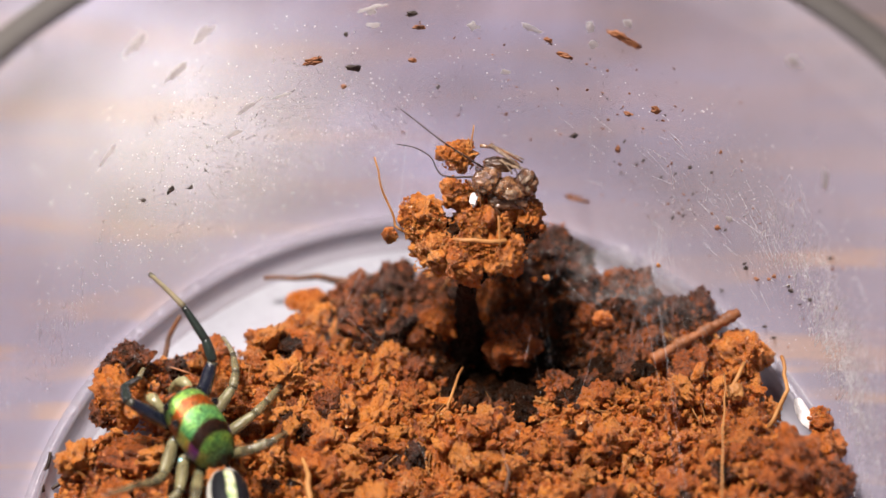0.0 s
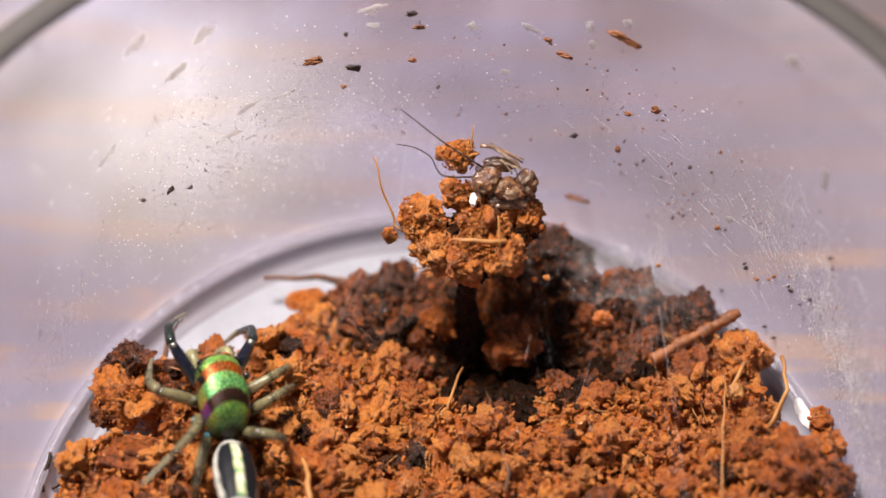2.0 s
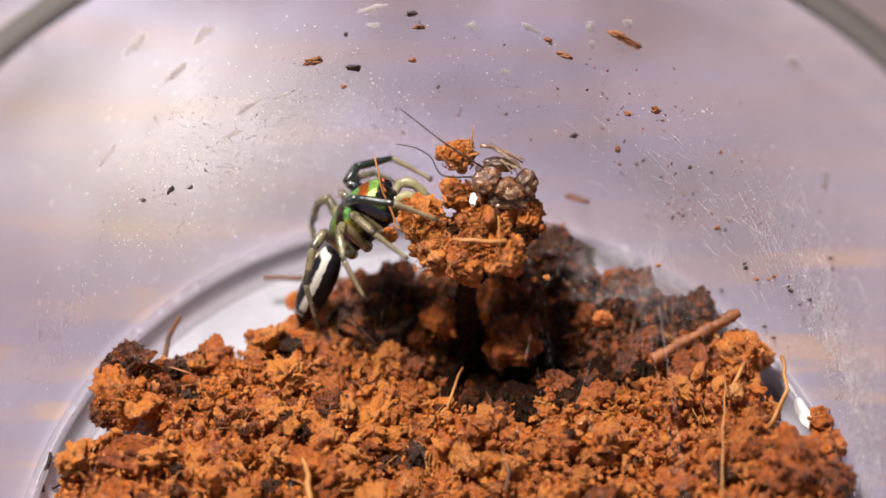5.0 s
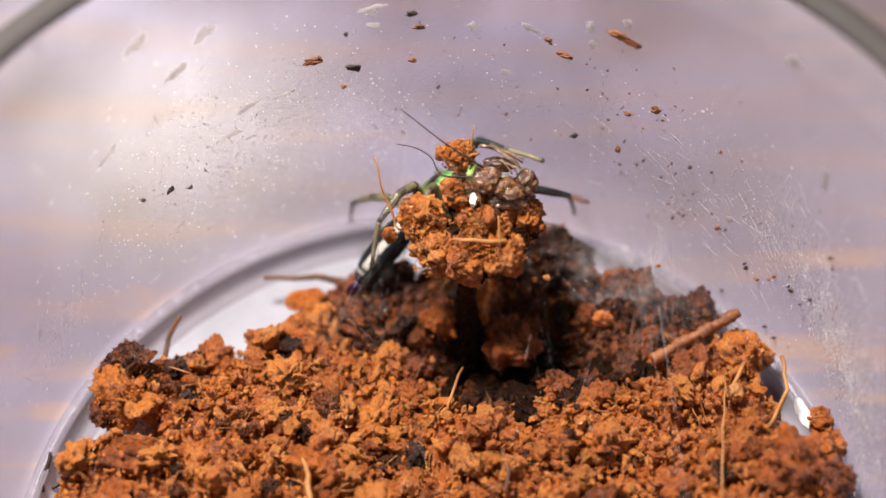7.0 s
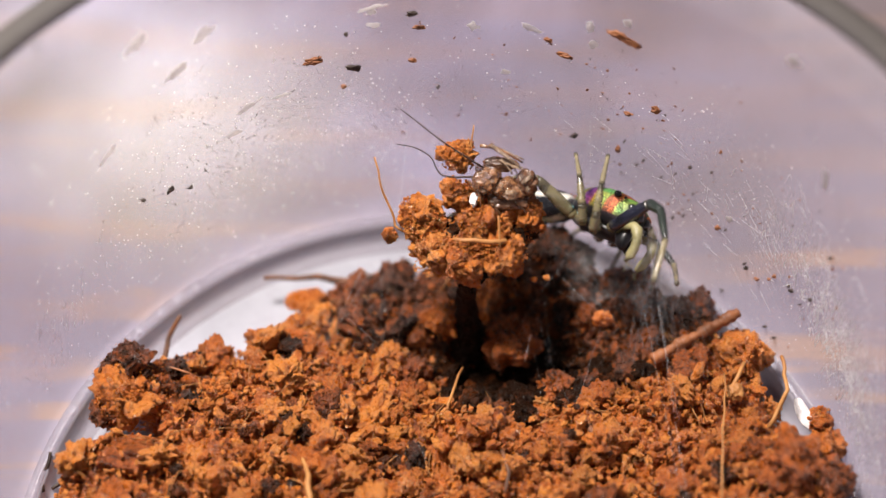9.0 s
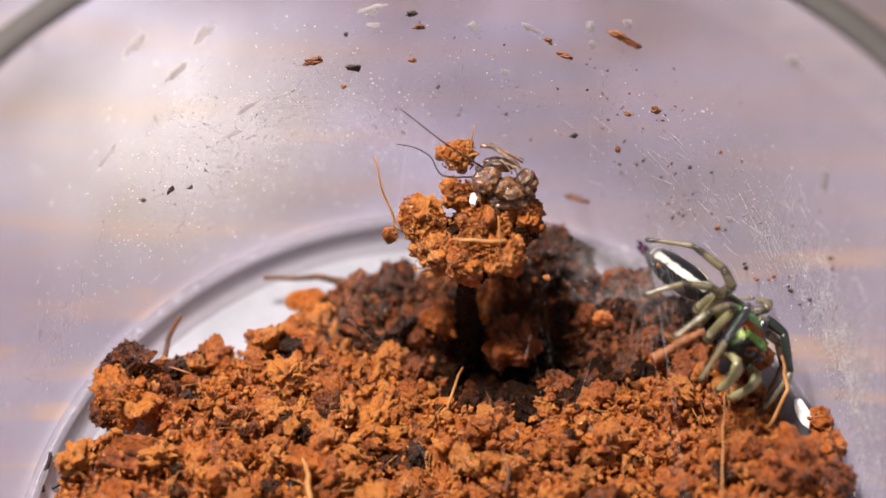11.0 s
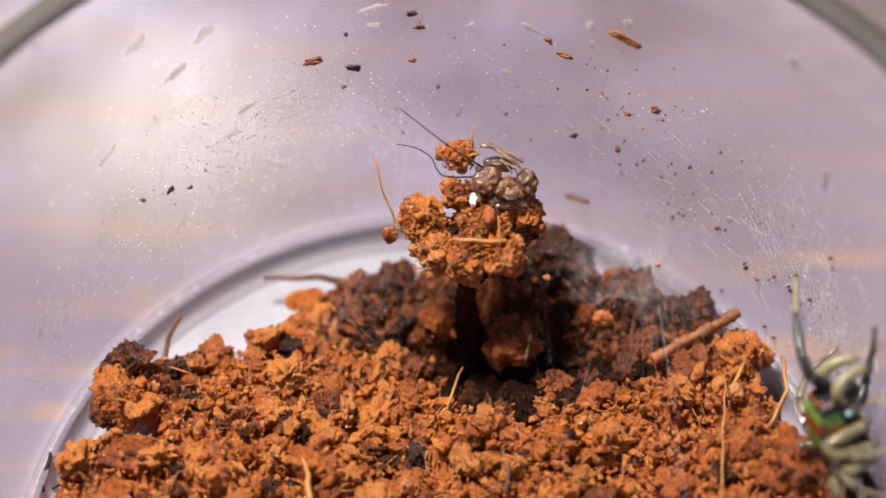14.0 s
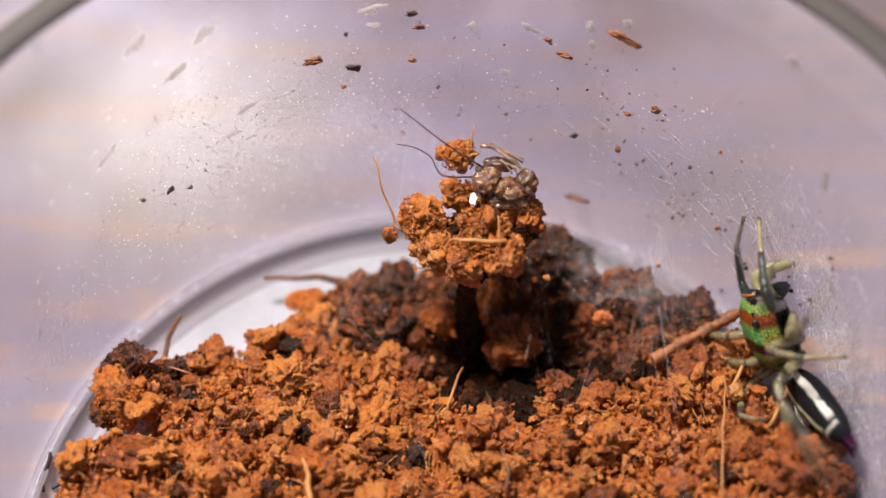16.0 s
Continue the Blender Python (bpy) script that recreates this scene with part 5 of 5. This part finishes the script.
KNEES["L2"] = [(0, -0.83, -0.23, 0.5, 0.46, -0.12), (1, -0.8, -0.32, 0.51, 0.47, -0.05), (1.5, -0.77, -0.39, 0.51, 0.49, -0.02), (2, -0.84, -0.11, 0.53, 0.54, 0), (2.5, -0.75, -0.02, 0.66, 0.47, -0.18), (3, -0.69, 0.21, 0.69, 0.56, 0.43), (6.3, -0.04, -0.23, 0.97, 0.6, 0.81), (6.5, -0.06, -0.36, 0.93, 0.53, 0.83), (7.5, 0.45, -0.28, 0.84, 0.5, 0.76), (8, 0.11, 0.06, 0.99, 0.51, 0.66), (12, 0.31, 0.78, 0.54, 0.54, -0.1), (12.5, -0.4, 0.1, 0.91, 0.64, 0.64), (13, -0.55, 0.15, 0.82, 0.53, 0.72), (13.5, -0.57, 0.31, 0.77, 0.61, 0.19), (15.5, -0.73, -0.1, 0.68, 0.54, 0.59), (16, -0.66, 0.1, 0.75, 0.53, 0.66)]
KNEES["R2"] = [(0, 0.69, 0.05, 0.73, 0.51, 0.33), (1, 0.85, -0.14, 0.51, 0.51, 0.3), (1.5, 0.86, -0.17, 0.49, 0.49, 0.16), (2, 0.66, 0.09, 0.75, 0.46, -0.16), (2.5, 0.79, -0.33, 0.52, 0.54, 0.25), (3, 0.84, 0.07, 0.54, 0.56, 0.49), (3.5, -0.5, -0.44, 0.74, 0.45, -0.23), (6.3, 0.77, -0.04, 0.64, 0.9, 0.5), (6.5, 0.74, -0.21, 0.64, 0.9, 0.5), (7.5, 0.6, 0.65, -0.47, 0.42, 1.05), (8.5, 0.66, 0.09, 0.75, 0.54, 0.57), (9, 0.66, 0.09, 0.75, 0.54, 0.57), (11.5, 0.64, 0.66, -0.39, 0.56, 0.24), (12, 0.71, 0.24, 0.66, 0.25, -0.28), (12.5, 0.56, 0.33, 0.76, 0.59, 0.4), (15.5, 0.98, -0.18, 0.11, 0.56, 0.43), (16, 0.81, -0.33, 0.48, 0.59, 0.68)]
KNEES["L3"] = [(0, -0.55, -0.73, 0.4, 0.56, 0.43), (1, -0.41, -0.45, 0.79, 0.56, 0.43), (1.5, -0.35, -0.56, 0.75, 0.56, 0.43), (2, -0.67, -0.66, 0.35, 0.56, 0.3), (2.5, -0.61, -0.79, 0.05, 0.33, 1.02), (3, -0.67, -0.04, 0.74, 0.58, 0.42), (3.5, -0.55, -0.59, 0.59, 0.52, 0.7), (7.5, 0.91, -0.16, 0.4, 0.49, 0.68), (8, -0.02, -0.04, 1, 0.55, 0.4), (12, -0.06, -0.48, 0.88, 0.6, 0.32), (12.5, -0.66, -0.39, 0.64, 0.3, 1.09), (13, -0.52, -0.24, 0.82, 0.59, 0.28), (15.5, -0.72, -0.23, 0.66, 0.53, 0.67), (16, -0.66, -0.01, 0.75, 0.51, 0.73)]
KNEES["R3"] = [(0, 0.69, -0.14, 0.71, 0.52, 0.84), (1, 0.73, -0.41, 0.55, 0.55, 0.57), (1.5, 0.72, -0.48, 0.49, 0.56, 0.49), (2, 0.62, 0.07, 0.79, 0.66, -0.03), (2.5, 0.77, -0.15, 0.62, 0.56, 0.4), (3, 0.74, -0.54, 0.4, 0.55, 0.36), (4, 0.64, -0.55, 0.54, 0.56, 1.01), (6.3, 0.5, -0.85, -0.14, 0.28, 1.05), (6.5, 0.48, -0.87, 0.06, 0.43, 0.89), (8.5, 0.71, -0.11, 0.7, 0.55, 0.55), (9, 0.71, -0.1, 0.7, 0.55, 0.55), (11.5, 0.89, 0.28, -0.36, 0.55, 0.24), (12, 0.93, -0.27, 0.24, 0.32, -0.14), (12.5, 0.68, -0.45, 0.58, 0.42, 0.08), (15.5, 0.66, -0.06, 0.75, 0.55, 0.4)]
KNEES["L4"] = [(0, -0.48, -0.36, 0.8, 0.56, 0.44), (1, -0.4, -0.36, 0.84, 0.56, 0.45), (1.5, -0.45, -0.33, 0.83, 0.56, 0.45), (2, -0.36, -0.34, 0.87, 0.41, 1.02), (2.5, -0.79, -0.55, 0.28, 0.57, 0.43), (3, -0.83, -0.5, -0.25, 0.58, 0.28), (3.5, -0.38, -0.18, 0.91, 0.54, 0.62), (4, -0.79, -0.39, 0.48, 0.59, -0.18), (6.3, 0.77, -0.2, 0.61, 0.51, 0.86), (6.5, 0.7, -0.44, 0.56, 0.61, 0.55), (7, 0.45, -0.43, 0.78, 0.6, 0.81), (7.5, -0.69, -0.71, 0.13, 0.58, 0.52), (8, 0.08, -0.13, 0.99, 0.55, 0.46), (11.5, 0.07, -0.7, 0.71, 0.52, 0.84), (12, 0.3, -0.58, 0.76, 0.3, 1.05), (15.5, -0.73, -0.52, 0.45, 0.57, 0.63), (16, -0.67, -0.22, 0.71, 0.56, 0.75)]
KNEES["R4"] = [(0, 0.64, -0.34, 0.69, 0.88, 0.19), (1, 0.49, -0.68, 0.54, 0.55, 0.01), (1.5, 0.47, -0.7, 0.53, 0.57, 0.07), (2, 0.59, -0.49, 0.65, 0.97, 0.02), (2.5, 0.48, -0.78, 0.4, 0.54, 0.2), (3, 0.45, -0.89, -0.1, 0.51, 0.06), (3.5, 0.82, 0.57, 0.07, 0.57, 0.68), (4, 0.97, -0.24, -0.04, 0.57, 0.39), (6.3, 0.54, -0.84, -0.1, 0.24, 1.08), (6.5, 0.45, -0.89, 0.08, 0.43, 0.89), (8.5, 0.8, 0.04, 0.59, 0.56, 0.45), (9, 0.77, -0.01, 0.63, 0.56, 0.45), (11.5, 0.65, -0.25, 0.72, 0.61, 0.67), (12, -0.07, -0.57, 0.82, 0.41, 1.04), (12.5, -0.3, -0.43, 0.85, 0.51, 0.53), (15.5, 0.74, -0.46, 0.5, 0.55, 0.05), (16, 0.58, -0.21, 0.79, 0.55, 0.44)]


REST = {"1": (2.2, 4.9), "2": (3.8, 3.2), "3": (3.8, 0.6), "4": (2.9, -2.2)}


def between(rows, t):
    """The two rows round t, and how far t lies between them, eased."""
    for p, q in zip(rows, rows[1:]):
        if p[0] <= t <= q[0]:
            return p, q, (t - p[0]) / (q[0] - p[0])
    return rows[-1], rows[-1], 0.0


def body_at(t):
    p, q, k = between(BODY, t)
    a, b = p[1], q[1]
    m = a.to_quaternion().slerp(b.to_quaternion(), k).to_matrix().to_4x4()
    m.translation = a.translation.lerp(b.translation, k)
    return m


def rest_at(leg, t):
    out, forward = REST[leg[1]]
    return body_at(t) @ Vector(((1 if leg[0] == "R" else -1) * out * MM, forward * MM, -1.4 * MM))


def foot_at(leg, t):
    """Where a foot stands: at its known places, or at rest beside the body where none is near in time."""
    rows = [(r[0], Vector(r[1:]) * MM) for r in FEET[leg]]
    known = [r[0] for r in rows]
    full, last = [], None
    for r in rows:
        if last is not None and r[0] - last > 0.8:
            u = last + 0.45
            while u < r[0] - 0.3:
                if not (last == 0.4 or u < 1.3):
                    full.append((u, rest_at(leg, u)))
                u += 0.45
        full.append(r)
        last = r[0]
    u = full[-1][0] + 0.45
    while u <= 16.0:
        full.append((u, rest_at(leg, u)))
        u += 0.45
    p, q, k = between(full, min(t, full[-1][0]))
    k = k * k * (3 - 2 * k)
    lift = math.sin(math.pi * k) * min(0.25 * (q[1] - p[1]).length, 0.0006)
    return p[1].lerp(q[1], k) + body_at(t).to_3x3() @ Vector((0, 0, lift))


def knee_at(leg, t, usual):
    """Which way the knee points and how the outer joints share the bend: as known near t, else the usual way."""
    rest = (*usual, 0.45, 0.5)
    before = [r for r in KNEES[leg] if r[0] <= t]
    after = [r for r in KNEES[leg] if r[0] > t]
    p = before[-1] if before else None
    q = after[0] if after else None
    if p and q and q[0] - p[0] < 1.05:
        k = (t - p[0]) / (q[0] - p[0])
        mixed = [u + (v - u) * k for u, v in zip(p[1:], q[1:])]
    else:
        wp = max(0.0, 1 - (t - p[0]) / 0.45) if p else 0.0
        wq = max(0.0, 1 - (q[0] - t) / 0.45) if q else 0.0
        mixed = [(wp * p[i + 1] if p else 0) + (wq * q[i + 1] if q else 0) + max(0.0, 1 - wp - wq) * rest[i] for i in range(5)]
    way = Vector(mixed[:3])
    return way.normalized() if way.length > 1e-3 else usual, mixed[3], mixed[4]


def bend(hip, target, lengths, pole, outer, last):
    """Four joints from the hip to the target, bent towards the pole: the joints' places."""
    gap = target - hip
    reach = sum(lengths)
    d = min(gap.length, 0.995 * reach)
    way = gap.normalized()
    up = pole - way * pole.dot(way)
    up = up.normalized() if up.length > 1e-6 else Vector((0, 0, 1))
    turns = (0.0, 1.0, outer, last)
    lo, hi = 0.0, 2.2
    for _ in range(30):
        f = (lo + hi) / 2
        x = y = a = 0.0
        for length, turn in zip(lengths, turns):
            a -= f * turn
            x, y = x + length * math.cos(a), y + length * math.sin(a)
        lo, hi = (f, hi) if math.hypot(x, y) > d else (lo, f)
    pts, a = [hip], -math.atan2(y, x)
    for length, turn in zip(lengths, turns):
        a -= f * turn
        pts.append(pts[-1] + way * (length * math.cos(a)) + up * (length * math.sin(a)))
    return pts


def along(p, q, pole):
    """A pose at p whose y axis runs to q."""
    y = (q - p).normalized()
    x = y.cross(pole)
    x = x.normalized() if x.length > 1e-6 else Vector((1, 0, 0))
    z = x.cross(y)
    m = Matrix((x, y, z)).transposed().to_4x4()
    m.translation = p
    return m


def motions():
    times = [k / 10 for k in range(161)]
    bodies = [body_at(t) for t in times]
    walk(spider, list(zip(times, bodies)))
    rows = []
    for t in times:
        p, q, k = between(ABDOMEN, t)
        rows.append((t, place(0, -0.05, 0, p[2] + (q[2] - p[2]) * k, 0, p[1] + (q[1] - p[1]) * k)))
    walk(abdomen, rows)
    for leg, (femur, knee, shin, foot_part, hip, lengths, s) in leg_parts.items():
        rows = {femur: [], knee: [], shin: [], foot_part: []}
        forward = {"1": 0.25, "2": 0.1, "3": -0.05, "4": -0.2}[leg[1]]
        usual = Vector((0.8 * s, forward, 0.9)).normalized()
        for t, body in zip(times, bodies):
            pole, outer, last = knee_at(leg, t, usual)
            target = (body.inverted() @ foot_at(leg, t)) / MM
            pts = [p * MM for p in bend(hip, target, lengths, pole, outer, last)]
            poses = [along(p, q, pole) for p, q in zip(pts, pts[1:])]
            back = poses[0].inverted()
            rows[femur].append((t, poses[0]))
            for piece, m in zip((knee, shin, foot_part), poses[1:]):
                rows[piece].append((t, back @ m))
        for piece, keyed in rows.items():
            walk(piece, keyed)


motions()
